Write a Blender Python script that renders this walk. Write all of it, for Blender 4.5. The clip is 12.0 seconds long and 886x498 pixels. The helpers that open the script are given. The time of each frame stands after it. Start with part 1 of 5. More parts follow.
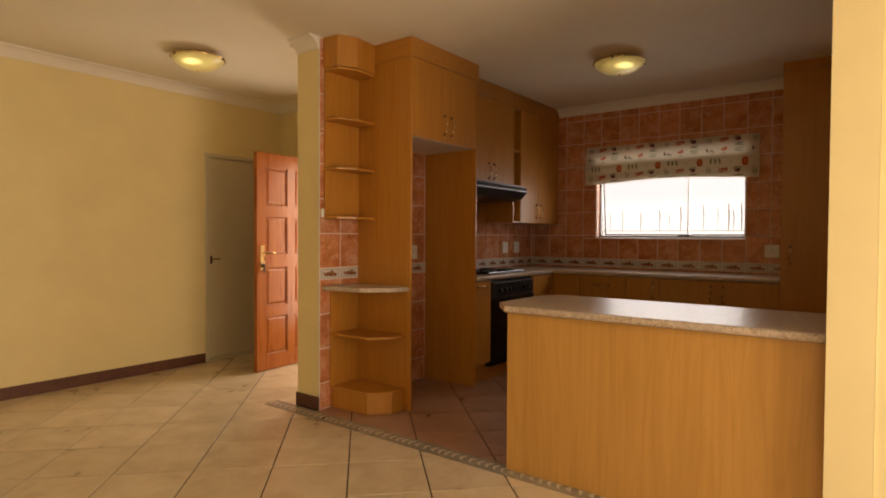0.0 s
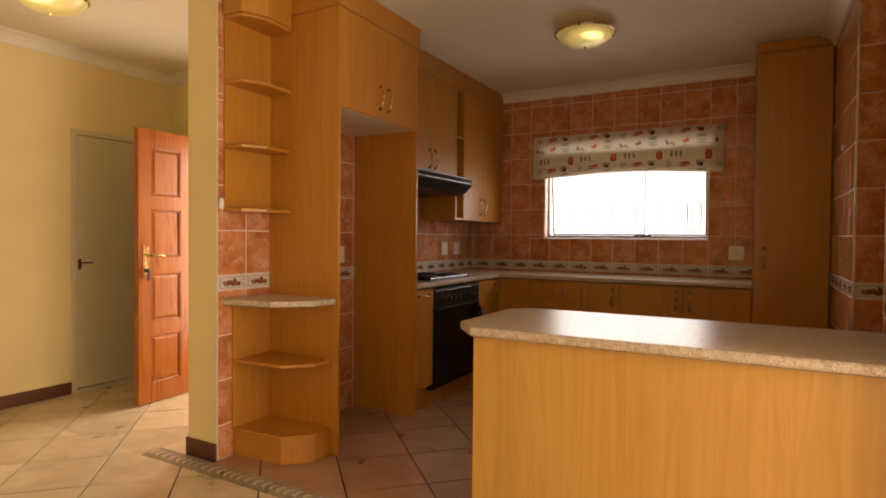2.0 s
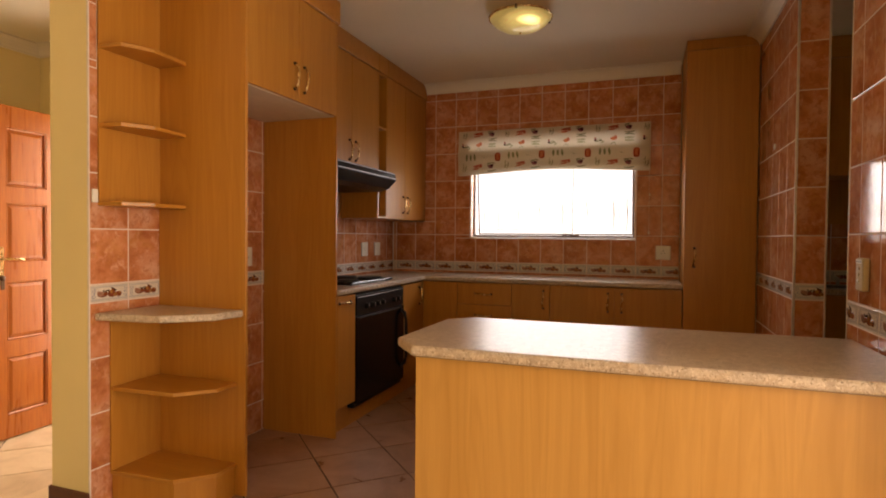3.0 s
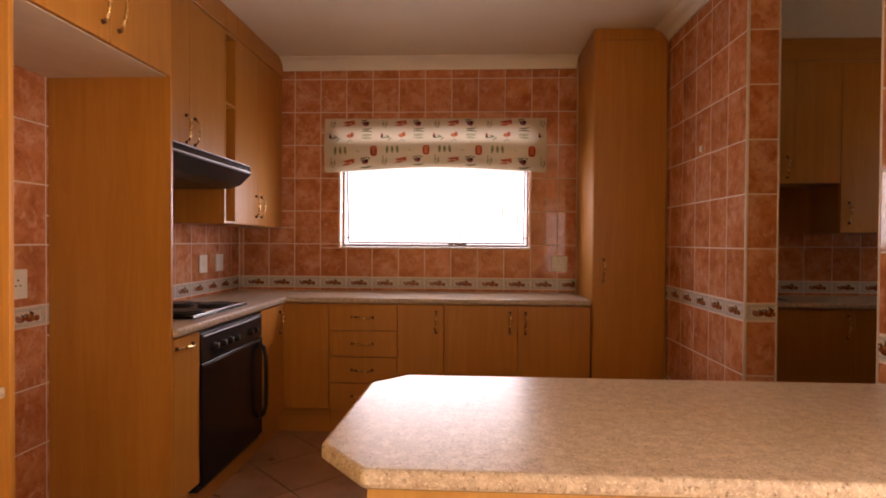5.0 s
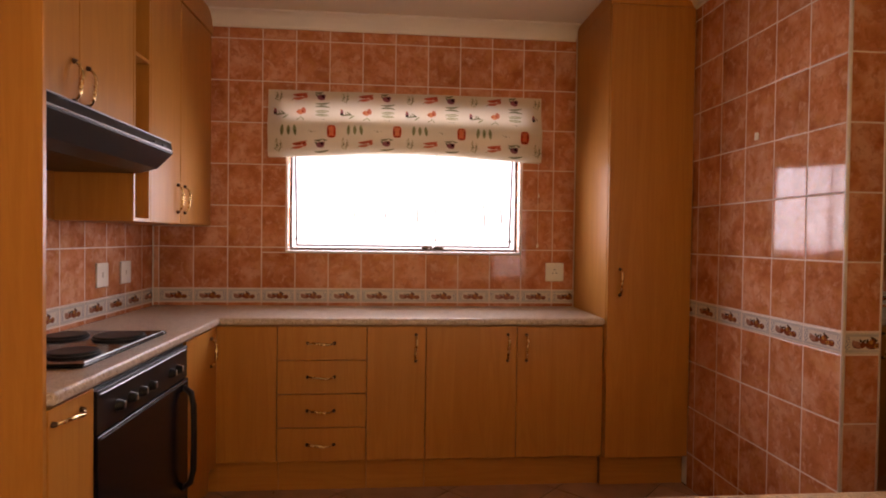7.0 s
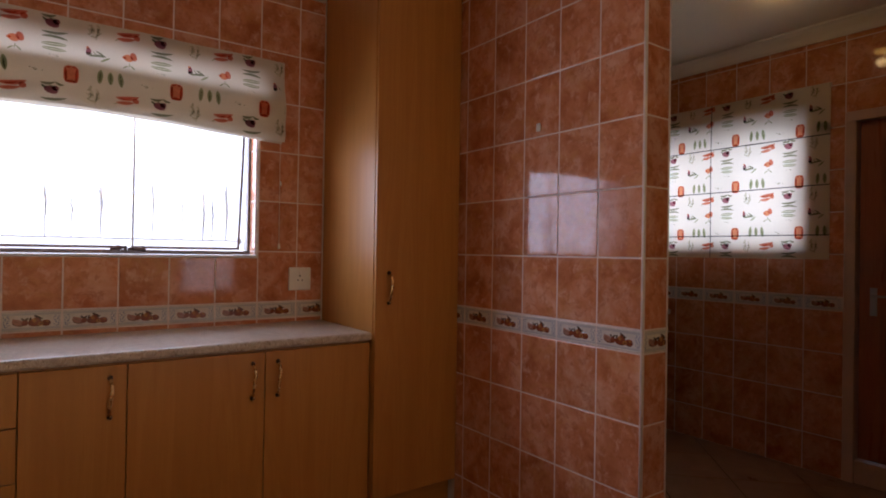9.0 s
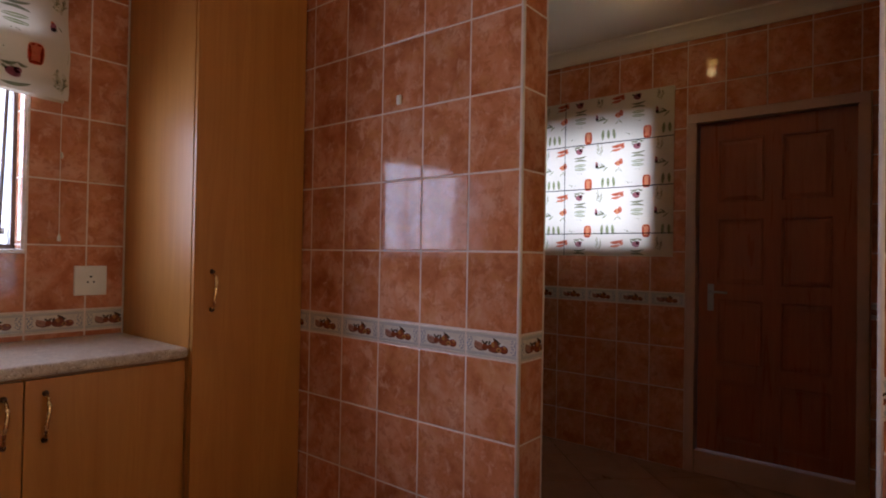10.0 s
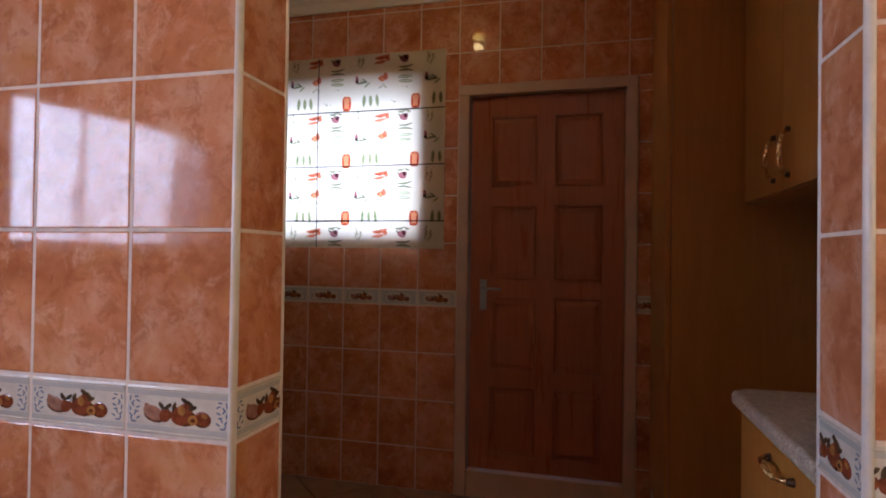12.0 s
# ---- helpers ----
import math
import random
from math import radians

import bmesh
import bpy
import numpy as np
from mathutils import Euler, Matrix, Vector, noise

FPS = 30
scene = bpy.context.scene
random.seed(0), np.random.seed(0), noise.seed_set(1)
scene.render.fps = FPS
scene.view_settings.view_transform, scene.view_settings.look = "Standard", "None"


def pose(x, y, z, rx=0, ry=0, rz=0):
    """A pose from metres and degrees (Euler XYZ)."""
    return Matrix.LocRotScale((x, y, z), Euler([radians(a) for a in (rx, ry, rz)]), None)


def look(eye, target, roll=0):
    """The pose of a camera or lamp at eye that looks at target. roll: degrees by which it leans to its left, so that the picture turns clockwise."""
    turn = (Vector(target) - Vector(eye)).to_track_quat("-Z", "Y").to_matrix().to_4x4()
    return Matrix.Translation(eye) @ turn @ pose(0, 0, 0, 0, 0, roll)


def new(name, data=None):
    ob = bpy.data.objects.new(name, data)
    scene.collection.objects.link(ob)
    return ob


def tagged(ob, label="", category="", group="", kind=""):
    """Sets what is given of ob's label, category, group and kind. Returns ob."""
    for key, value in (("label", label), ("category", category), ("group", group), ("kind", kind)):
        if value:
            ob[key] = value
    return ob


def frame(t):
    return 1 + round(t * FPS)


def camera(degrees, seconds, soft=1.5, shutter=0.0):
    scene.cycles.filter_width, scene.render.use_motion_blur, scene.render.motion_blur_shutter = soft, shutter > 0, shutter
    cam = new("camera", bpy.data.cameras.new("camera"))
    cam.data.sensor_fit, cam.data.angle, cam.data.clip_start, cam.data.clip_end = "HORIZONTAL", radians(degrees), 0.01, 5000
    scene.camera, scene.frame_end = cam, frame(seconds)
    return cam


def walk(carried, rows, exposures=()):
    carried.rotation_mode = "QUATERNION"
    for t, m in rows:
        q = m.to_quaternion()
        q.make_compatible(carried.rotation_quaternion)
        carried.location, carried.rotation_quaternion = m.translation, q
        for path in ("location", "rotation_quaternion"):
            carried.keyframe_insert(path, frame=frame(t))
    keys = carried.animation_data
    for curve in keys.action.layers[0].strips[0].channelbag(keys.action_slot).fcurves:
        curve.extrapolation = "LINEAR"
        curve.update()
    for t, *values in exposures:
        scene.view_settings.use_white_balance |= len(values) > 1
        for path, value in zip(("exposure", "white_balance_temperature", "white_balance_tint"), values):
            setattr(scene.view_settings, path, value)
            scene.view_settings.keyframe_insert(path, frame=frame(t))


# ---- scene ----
cam = camera(75.9, 12.0, soft=1.9)
PATH = [
    (0, (0.033, -0.214, 1.273), (-1.169, 1.384, 1.227), 0.3),
    (0.5, (-0.115, -0.047, 1.268), (-1.301, 1.563, 1.229), 0.2),
    (1, (-0.231, 0.088, 1.258), (-1.384, 1.722, 1.218), 0.4),
    (1.5, (-0.392, 0.255, 1.267), (-1.482, 1.932, 1.224), 0.4),
    (2, (-0.535, 0.384, 1.26), (-1.502, 2.134, 1.218), 0.5),
    (2.5, (-0.658, 0.527, 1.258), (-1.506, 2.338, 1.215), 0.6),
    (3, (-0.798, 0.683, 1.263), (-1.479, 2.563, 1.221), 0.5),
    (3.5, (-0.958, 0.846, 1.271), (-1.471, 2.779, 1.234), 0.6),
    (3.7, (-1.031, 0.888, 1.292), (-1.457, 2.842, 1.25), 0.5),
    (5.3, (-1.418, 1.548, 1.324), (-1.492, 3.547, 1.296), 0.5),
    (5.5, (-1.475, 1.622, 1.337), (-1.532, 3.621, 1.303), 0.6),
    (6, (-1.588, 1.794, 1.348), (-1.577, 3.793, 1.312), 0.5),
    (6.5, (-1.639, 1.968, 1.357), (-1.576, 3.967, 1.314), 0.4),
    (6.7, (-1.658, 2.066, 1.354), (-1.562, 4.063, 1.313), 0.6),
    (7.6, (-1.80, 2.40, 1.352), (-1.41, 4.362, 1.322), 0.5),
    (8.5, (-1.855, 2.722, 1.341), (-0.977, 4.519, 1.31), 0.5),
    (9, (-1.808, 2.918, 1.295), (-0.639, 4.54, 1.308), 0.9),
    (9.5, (-1.71, 3.055, 1.289), (-0.356, 4.526, 1.305), 1.0),
    (10, (-1.565, 3.215, 1.27), (-0.012, 4.475, 1.295), 1.0),
    (10.5, (-1.458, 3.312, 1.268), (0.247, 4.358, 1.294), 1.0),
    (11, (-1.292, 3.396, 1.273), (0.521, 4.24, 1.299), 1.0),
    (11.5, (-1.097, 3.477, 1.264), (0.784, 4.158, 1.291), 0.9),
    (12, (-0.868, 3.579, 1.249), (1.07, 4.073, 1.276), 0.8),
]
EXPOSURES = [
    (0.0, -1.02, 7900, 18), (1.5, -0.64, 7900, 18), (2.5, -0.45, 7900, 19), (3.7, -0.3, 7850, 27), (5.4, 0.2, 7350, 34), (6.6, 0.3, 7250, 34),
    (8.5, -0.15, 5850, 24), (9.5, -0.4, 5400, 24), (10.0, -0.15, 5350, 22), (10.5, 0.15, 5700, 24), (11.0, 0.38, 5450, 22), (11.5, 0.56, 5200, 20), (12.0, 0.72, 5150, 18),
]
walk(cam, [(t, look(eye, target, roll)) for t, eye, target, roll in PATH], EXPOSURES)

# ---- world and large lights ----
world = bpy.data.worlds.new("world")
scene.world = world
world.use_nodes = True
sky = world.node_tree.nodes.new("ShaderNodeTexSky")
sky.sky_type, sky.sun_disc, sky.sun_elevation, sky.sun_rotation = "NISHITA", False, radians(50), radians(200)
world.node_tree.links.new(sky.outputs[0], world.node_tree.nodes["Background"].inputs[0])
world.node_tree.nodes["Background"].inputs[1].default_value = 0.12


def opening_light(name, centre, target, w, h, power, colour, spread=180):
    """An area lamp in an opening: daylight from a window or door, or added fill."""
    data = bpy.data.lights.new(name, "AREA")
    data.shape, data.size, data.size_y, data.energy, data.color = "RECTANGLE", w, h, power, colour
    data.spread = radians(spread)
    ob = new(name, data)
    ob.matrix_world = look(centre, target)
    return ob


SOUTH_FILL, EAST_FILL, DOOR_LIGHT, KITCHEN_LIGHT, SCULLERY_LIGHT = 36, 160, 66, 31, 30
DAY = (1.0, 0.93, 0.82)
# the first two are added fill from the unseen south and east sides
opening_light("daylight_patio_opening", (1.0, -1.27, 1.0), (0.8, 2, 0.8), 1.7, 1.8, SOUTH_FILL, DAY)
opening_light("daylight_living_window", (2.08, 1.62, 1.1), (0, 1.62, 1.0), 1.2, 1.7, EAST_FILL, DAY)
opening_light("daylight_front_door", (-4.05, 4.15, 1.2), (-4.2, 0, 0.9), 0.8, 1.9, DOOR_LIGHT, DAY)
opening_light("daylight_kitchen_window", (-1.62, 6.12, 1.68), (-1.62, 0, 1.16), 1.4, 0.86, KITCHEN_LIGHT, (0.88, 0.94, 1.0))
opening_light("daylight_scullery_window", (2.215, 5.015, 1.71), (0, 5.015, 1.66), 1.06, 0.74, SCULLERY_LIGHT, (0.82, 0.91, 1.0), 125)

# ---- materials ----


class Nodes:
    """A small builder for node materials."""

    def __init__(self, name, rough=0.5, metal=0.0):
        self.mat = bpy.data.materials.new(name)
        self.mat.use_nodes = True
        self.tree = self.mat.node_tree
        self.bsdf = self.tree.nodes["Principled BSDF"]
        self.bsdf.inputs["Roughness"].default_value = rough
        self.bsdf.inputs["Metallic"].default_value = metal

    def add(self, kind, **inputs):
        n = self.tree.nodes.new(kind)
        for k, v in inputs.items():
            n.inputs[k.replace("_", " ")].default_value = v
        return n

    def link(self, a, b):
        self.tree.links.new(a, b)

    def coords(self, scale=(1, 1, 1), shift=False):
        tc = self.add("ShaderNodeTexCoord")
        mp = self.add("ShaderNodeMapping")
        mp.inputs["Scale"].default_value = scale
        self.link(tc.outputs["Object"], mp.inputs["Vector"])
        if shift:
            info = self.add("ShaderNodeObjectInfo")
            mul = self.add("ShaderNodeMath")
            mul.operation = "MULTIPLY"
            mul.inputs[1].default_value = 37.0
            self.link(info.outputs["Random"], mul.inputs[0])
            self.link(mul.outputs[0], mp.inputs["Location"])
        return mp.outputs[0]

    def noise(self, vec, scale, detail=4.0, rough=0.55, distortion=0.0):
        n = self.add("ShaderNodeTexNoise", Scale=scale, Detail=detail, Roughness=rough, Distortion=distortion)
        self.link(vec, n.inputs["Vector"])
        return n.outputs[0]

    def ramp(self, fac, stops):
        r = self.add("ShaderNodeValToRGB")
        els = r.color_ramp.elements
        while len(els) < len(stops):
            els.new(0.5)
        for e, (p, c) in zip(els, stops):
            e.position, e.color = p, (*c, 1)
        self.link(fac, r.inputs[0])
        return r.outputs[0]

    def mix(self, fac, a, b, mode="MIX"):
        m = self.add("ShaderNodeMix")
        m.data_type, m.blend_type = "RGBA", mode
        if isinstance(fac, float):
            m.inputs[0].default_value = fac
        else:
            self.link(fac, m.inputs[0])
        for sock, v in ((m.inputs[6], a), (m.inputs[7], b)):
            if isinstance(v, tuple):
                sock.default_value = (*v, 1)
            else:
                self.link(v, sock)
        return m.outputs[2]

    def colour(self, out):
        self.link(out, self.bsdf.inputs["Base Color"])

    def bump(self, height, strength=0.2, distance=0.002):
        b = self.add("ShaderNodeBump", Strength=strength, Distance=distance)
        self.link(height, b.inputs["Height"])
        self.link(b.outputs[0], self.bsdf.inputs["Normal"])

    def rough(self, fac, low, high):
        m = self.add("ShaderNodeMapRange")
        m.inputs[3].default_value, m.inputs[4].default_value = low, high
        self.link(fac, m.inputs[0])
        self.link(m.outputs[0], self.bsdf.inputs["Roughness"])


def plain(name, colour, rough=0.5, metal=0.0, vary=0.06, scale=12.0, bump=0.0, bump_scale=180.0):
    m = Nodes(name, rough, metal)
    v = m.coords()
    n = m.noise(v, scale)
    low = tuple(c * (1 - vary) for c in colour)
    high = tuple(min(1.0, c * (1 + vary)) for c in colour)
    m.colour(m.ramp(n, [(0.3, low), (0.7, high)]))
    m.rough(n, max(0.02, rough - 0.05), min(1.0, rough + 0.07))
    if bump:
        m.bump(m.noise(v, bump_scale, 3), bump, 0.001)
    return m.mat


def beech(name, dark, light, vertical=True, flame_share=0.27):
    """Beech-effect laminate: soft long figure, fine grain and short fleck."""
    m = Nodes(name, 0.38)
    v = m.coords((6, 6, 0.3) if vertical else (0.3, 6, 6))
    figure = m.noise(v, 1.3, 6, 0.62, 2.4)
    streak = m.noise(m.coords((26, 26, 0.5) if vertical else (0.5, 26, 26)), 1.0, 4, 0.6, 1.0)
    fine = m.noise(m.coords((70, 70, 2.4) if vertical else (2.4, 70, 70)), 4.0, 3, 0.6)
    middle = tuple((p + q) / 2 for p, q in zip(dark, light))
    base = m.ramp(figure, [(0.3, dark), (0.5, middle), (0.56, light), (0.62, middle), (0.75, light)])
    # flame-shaped figure: contour lines of a long soft field
    field = m.noise(m.coords((4.5, 4.5, 0.42) if vertical else (0.42, 4.5, 4.5)), 1.0, 2, 0.5, 0.25)
    times = m.add("ShaderNodeMath")
    times.operation = "MULTIPLY"
    times.inputs[1].default_value = 95.0
    m.link(field, times.inputs[0])
    wave = m.add("ShaderNodeMath")
    wave.operation = "SINE"
    m.link(times.outputs[0], wave.inputs[0])
    flame = m.ramp(wave.outputs[0], [(0.0, light), (0.72, middle), (0.95, dark)])
    base = m.mix(flame_share, base, flame)
    base = m.mix(0.06, base, m.ramp(streak, [(0.35, dark), (0.65, light)]))
    m.colour(m.mix(0.09, base, m.ramp(fine, [(0.38, dark), (0.62, light)])))
    m.rough(fine, 0.3, 0.44)
    m.bump(fine, 0.05, 0.0006)
    return m.mat


def wall_tile(name, dark, mid, light):
    """Glazed mottled ceramic; each tile takes its own piece of the mottling."""
    m = Nodes(name, 0.1)
    v = m.coords((1, 1, 1), shift=True)
    cloud = m.noise(v, 6.5, 6, 0.6, 0.35)
    fleck = m.noise(v, 27.0, 8, 0.72, 0.5)
    pale = m.noise(m.coords((1.2, 0.9, 1), shift=True), 17.0, 7, 0.68, 0.4)
    base = m.ramp(cloud, [(0.3, dark), (0.5, mid), (0.68, light)])
    base = m.mix(m.ramp(fleck, [(0.5, (0, 0, 0)), (0.6, (0.55, 0.55, 0.55))]), base, dark)
    base = m.mix(m.ramp(pale, [(0.53, (0, 0, 0)), (0.66, (0.8, 0.8, 0.8))]), base, light)
    ochre = m.noise(m.coords((0.8, 1.1, 1), shift=True), 11.0, 6, 0.65, 0.6)
    base = m.mix(m.ramp(ochre, [(0.52, (0, 0, 0)), (0.66, (0.5, 0.5, 0.5))]), base, (0.56, 0.25, 0.085))
    info = m.add("ShaderNodeObjectInfo")
    tone = m.ramp(info.outputs["Random"], [(0.0, (0.9, 0.88, 0.86)), (1.0, (1.06, 1.05, 1.04))])
    m.colour(m.mix(1.0, base, tone, "MULTIPLY"))
    m.rough(cloud, 0.04, 0.09)
    m.bsdf.inputs["Specular IOR Level"].default_value = 0.27
    m.bump(m.noise(v, 5.0, 2), 0.05, 0.004)
    return m.mat


def floor_tile_mat(name, dark, mid, light):
    m = Nodes(name, 0.3)
    v = m.coords((1, 1, 1), shift=True)
    cloud = m.noise(v, 5.0, 7, 0.62, 0.5)
    speck = m.noise(v, 60.0, 3, 0.6)
    base = m.ramp(cloud, [(0.3, dark), (0.5, mid), (0.72, light)])
    base = m.mix(m.ramp(speck, [(0.58, (0, 0, 0)), (0.7, (0.3, 0.3, 0.3))]), base, dark)
    info = m.add("ShaderNodeObjectInfo")
    tone = m.ramp(info.outputs["Random"], [(0.0, (0.92, 0.91, 0.9)), (1.0, (1.05, 1.05, 1.05))])
    m.colour(m.mix(1.0, base, tone, "MULTIPLY"))
    m.rough(cloud, 0.22, 0.38)
    m.bump(m.noise(v, 26.0, 4), 0.08, 0.002)
    return m.mat


def speckled(name):
    """Granite-look post-formed worktop laminate."""
    m = Nodes(name, 0.28)
    v = m.coords()
    big = m.noise(v, 38.0, 6, 0.65)
    small = m.noise(v, 150.0, 5, 0.75)
    base = m.ramp(big, [(0.32, (0.36, 0.27, 0.20)), (0.5, (0.47, 0.37, 0.28)), (0.68, (0.60, 0.50, 0.40))])
    base = m.mix(m.ramp(small, [(0.55, (0, 0, 0)), (0.6, (0.85, 0.85, 0.85))]), base, (0.72, 0.63, 0.52))
    small2 = m.noise(m.coords((1.3, 1.1, 0.9)), 105.0, 4, 0.7)
    base = m.mix(m.ramp(small2, [(0.58, (0, 0, 0)), (0.63, (0.85, 0.85, 0.85))]), base, (0.16, 0.10, 0.06))
    m.colour(base)
    m.rough(big, 0.24, 0.36)
    m.bsdf.inputs["Specular IOR Level"].default_value = 0.36
    return m.mat


def glowing(name, colour, strength):
    m = Nodes(name, 0.35)
    m.bsdf.inputs["Base Color"].default_value = (0.75, 0.68, 0.42, 1)
    n = m.noise(m.coords(), 14.0, 5, 0.65, 1.2)
    c = m.ramp(n, [(0.3, tuple(x * 0.7 for x in colour)), (0.7, colour)])
    m.link(c, m.bsdf.inputs["Emission Color"])
    m.bsdf.inputs["Emission Strength"].default_value = strength
    return m.mat


def fabric(name, colour, through_share=0.5):
    m = Nodes(name, 0.9)
    v = m.coords()
    weave = m.noise(v, 420.0, 2)
    big = m.noise(v, 6.0, 3)
    c = m.mix(0.4, m.ramp(big, [(0.3, tuple(x * 0.92 for x in colour)), (0.7, colour)]), m.ramp(weave, [(0.35, tuple(x * 0.8 for x in colour)), (0.65, colour)]))
    m.colour(c)
    m.bump(weave, 0.15, 0.0006)
    tr = m.add("ShaderNodeBsdfTranslucent")
    m.link(c, tr.inputs[0])
    mix = m.add("ShaderNodeMixShader")
    mix.inputs[0].default_value = through_share
    m.link(m.bsdf.outputs[0], mix.inputs[1])
    m.link(tr.outputs[0], mix.inputs[2])
    m.link(mix.outputs[0], m.tree.nodes["Material Output"].inputs[0])
    return m.mat


def ink(name, colour):
    """Printing ink: a clear stain that lies on the cloth."""
    m = Nodes(name, 0.9)
    t = m.add("ShaderNodeBsdfTransparent")
    n = m.noise(m.coords(), 70.0, 4, 0.6)
    c = m.ramp(n, [(0.3, tuple(x * 0.85 for x in colour)), (0.7, tuple(min(1, x * 1.12) for x in colour))])
    m.link(c, t.inputs[0])
    m.link(t.outputs[0], m.tree.nodes["Material Output"].inputs[0])
    return m.mat


def lamp_glass(name, colour, rim, centre):
    """Alabaster glass of a lit lamp: its glow is emission, with a bright glare spot painted off centre."""
    m = Nodes(name, 0.3)
    m.bsdf.inputs["Base Color"].default_value = (0.56, 0.48, 0.18, 1)
    tc = m.add("ShaderNodeTexCoord")
    dist = m.add("ShaderNodeVectorMath")
    dist.operation = "DISTANCE"
    dist.inputs[1].default_value = (0.72, 0.22, 0.35)
    m.link(tc.outputs["Generated"], dist.inputs[0])
    g = m.ramp(dist.outputs["Value"], [(0.06, (centre, centre, centre)), (0.24, (rim * 3, rim * 3, rim * 3)), (0.55, (rim, rim, rim))])
    n = m.noise(tc.outputs["Generated"], 5.0, 5, 0.65, 1.2)
    c = m.mix(1.0, m.ramp(n, [(0.3, tuple(x * 0.6 for x in colour)), (0.7, colour)]), g, "MULTIPLY")
    m.link(c, m.bsdf.inputs["Emission Color"])
    m.bsdf.inputs["Emission Strength"].default_value = 2.4
    return m.mat


def door_wood(name, dark, light):
    m = Nodes(name, 0.32)
    v = m.coords((14, 14, 0.8))
    n = m.noise(v, 2.2, 6, 0.62, 1.1)
    f = m.noise(m.coords((90, 90, 3)), 3.0, 3, 0.6)
    m.colour(m.mix(0.35, m.ramp(n, [(0.32, dark), (0.66, light)]), m.ramp(f, [(0.35, dark), (0.65, light)])))
    m.rough(n, 0.22, 0.36)
    m.bump(f, 0.08, 0.0008)
    return m.mat


def glass_mat():
    m = Nodes("window_glass", 0.0)
    t = m.add("ShaderNodeBsdfTransparent")
    g = m.add("ShaderNodeBsdfGlossy", Roughness=0.02)
    mix = m.add("ShaderNodeMixShader")
    mix.inputs[0].default_value = 0.05
    m.link(t.outputs[0], mix.inputs[1])
    m.link(g.outputs[0], mix.inputs[2])
    m.link(mix.outputs[0], m.tree.nodes["Material Output"].inputs[0])
    return m.mat


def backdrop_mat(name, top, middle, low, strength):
    """Glowing backdrop for a window: sky, far hills, pale ground; haze and brightness painted as emission."""
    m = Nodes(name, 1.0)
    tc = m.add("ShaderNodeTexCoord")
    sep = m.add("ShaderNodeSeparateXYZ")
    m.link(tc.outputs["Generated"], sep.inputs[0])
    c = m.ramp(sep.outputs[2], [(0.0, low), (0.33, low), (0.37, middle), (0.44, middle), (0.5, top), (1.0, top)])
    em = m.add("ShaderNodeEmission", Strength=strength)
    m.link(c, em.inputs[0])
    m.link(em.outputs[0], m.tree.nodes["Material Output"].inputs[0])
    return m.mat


BEECH = beech("beech_laminate", (0.40, 0.157, 0.022), (0.485, 0.212, 0.037))
BEECH_FLAT = beech("beech_laminate_lying", (0.40, 0.157, 0.022), (0.485, 0.212, 0.037), False)
# paler, yellower beech: the stronger light on the island is in its colour
LIT_BEECH = beech("beech_laminate_lit", (0.45, 0.225, 0.055), (0.56, 0.298, 0.084), flame_share=0.30)
BOARD_WHITE = plain("pale_melamine_underside", (0.70, 0.60, 0.47), 0.5)
TILE = wall_tile("terracotta_glazed_tile", (0.36, 0.112, 0.038), (0.55, 0.212, 0.098), (0.66, 0.355, 0.23))
BAND = plain("cream_border_tile_glaze", (0.60, 0.53, 0.45), 0.12, 0.0, 0.1, 40.0)
BAND_BLUE = plain("grey_blue_scroll_glaze", (0.15, 0.18, 0.27), 0.15)
BAND_LINE = plain("grey_moulded_rim_glaze", (0.46, 0.43, 0.40), 0.15)
FRUIT_RED = plain("russet_pear_glaze", (0.20, 0.05, 0.02), 0.15, 0.0, 0.35, 90.0)
FRUIT_BROWN = plain("brown_pear_glaze", (0.11, 0.035, 0.013), 0.15, 0.0, 0.4, 90.0)
FRUIT_PINK = plain("pink_fruit_glaze", (0.31, 0.15, 0.10), 0.15, 0.0, 0.25, 90.0)
FRUIT_GOLD = plain("golden_pear_glaze", (0.36, 0.16, 0.04), 0.15, 0.0, 0.35, 90.0)
BAND_PALE = plain("pale_blue_grey_glaze", (0.41, 0.42, 0.50), 0.15, 0.0, 0.15, 120.0)
FRUIT_DARK = plain("dark_leaf_glaze", (0.075, 0.042, 0.022), 0.2, 0.0, 0.3, 90.0)
GROUT = plain("pale_grout", (0.69, 0.56, 0.48), 0.7, 0.0, 0.1, 60.0, 0.2)
FLOOR_GROUT = plain("brown_floor_grout", (0.06, 0.036, 0.022), 0.95, 0.0, 0.2, 30.0, 0.2)
TRIM_WHITE = plain("white_corner_trim", (0.68, 0.60, 0.54), 0.35, 0.0, 0.08, 30.0)
CREAM = plain("cream_wall_paint", (0.75, 0.625, 0.33), 0.62, 0.0, 0.035, 2.5, 0.12, 240.0)
CEILING = plain("white_ceiling_paint", (0.76, 0.695, 0.565), 0.8, 0.0, 0.03, 2.0, 0.1, 160.0)
CORNICE = plain("white_cornice_paint", (0.76, 0.71, 0.63), 0.6, 0.0, 0.03, 3.0)
REVEAL = plain("white_window_reveal", (0.80, 0.76, 0.70), 0.5)
SKIRT = plain("dark_brown_skirting_tile", (0.105, 0.034, 0.018), 0.45, 0.0, 0.25, 20.0)
FLOOR = floor_tile_mat("cream_floor_tile", (0.50, 0.39, 0.25), (0.62, 0.50, 0.34), (0.70, 0.59, 0.43))
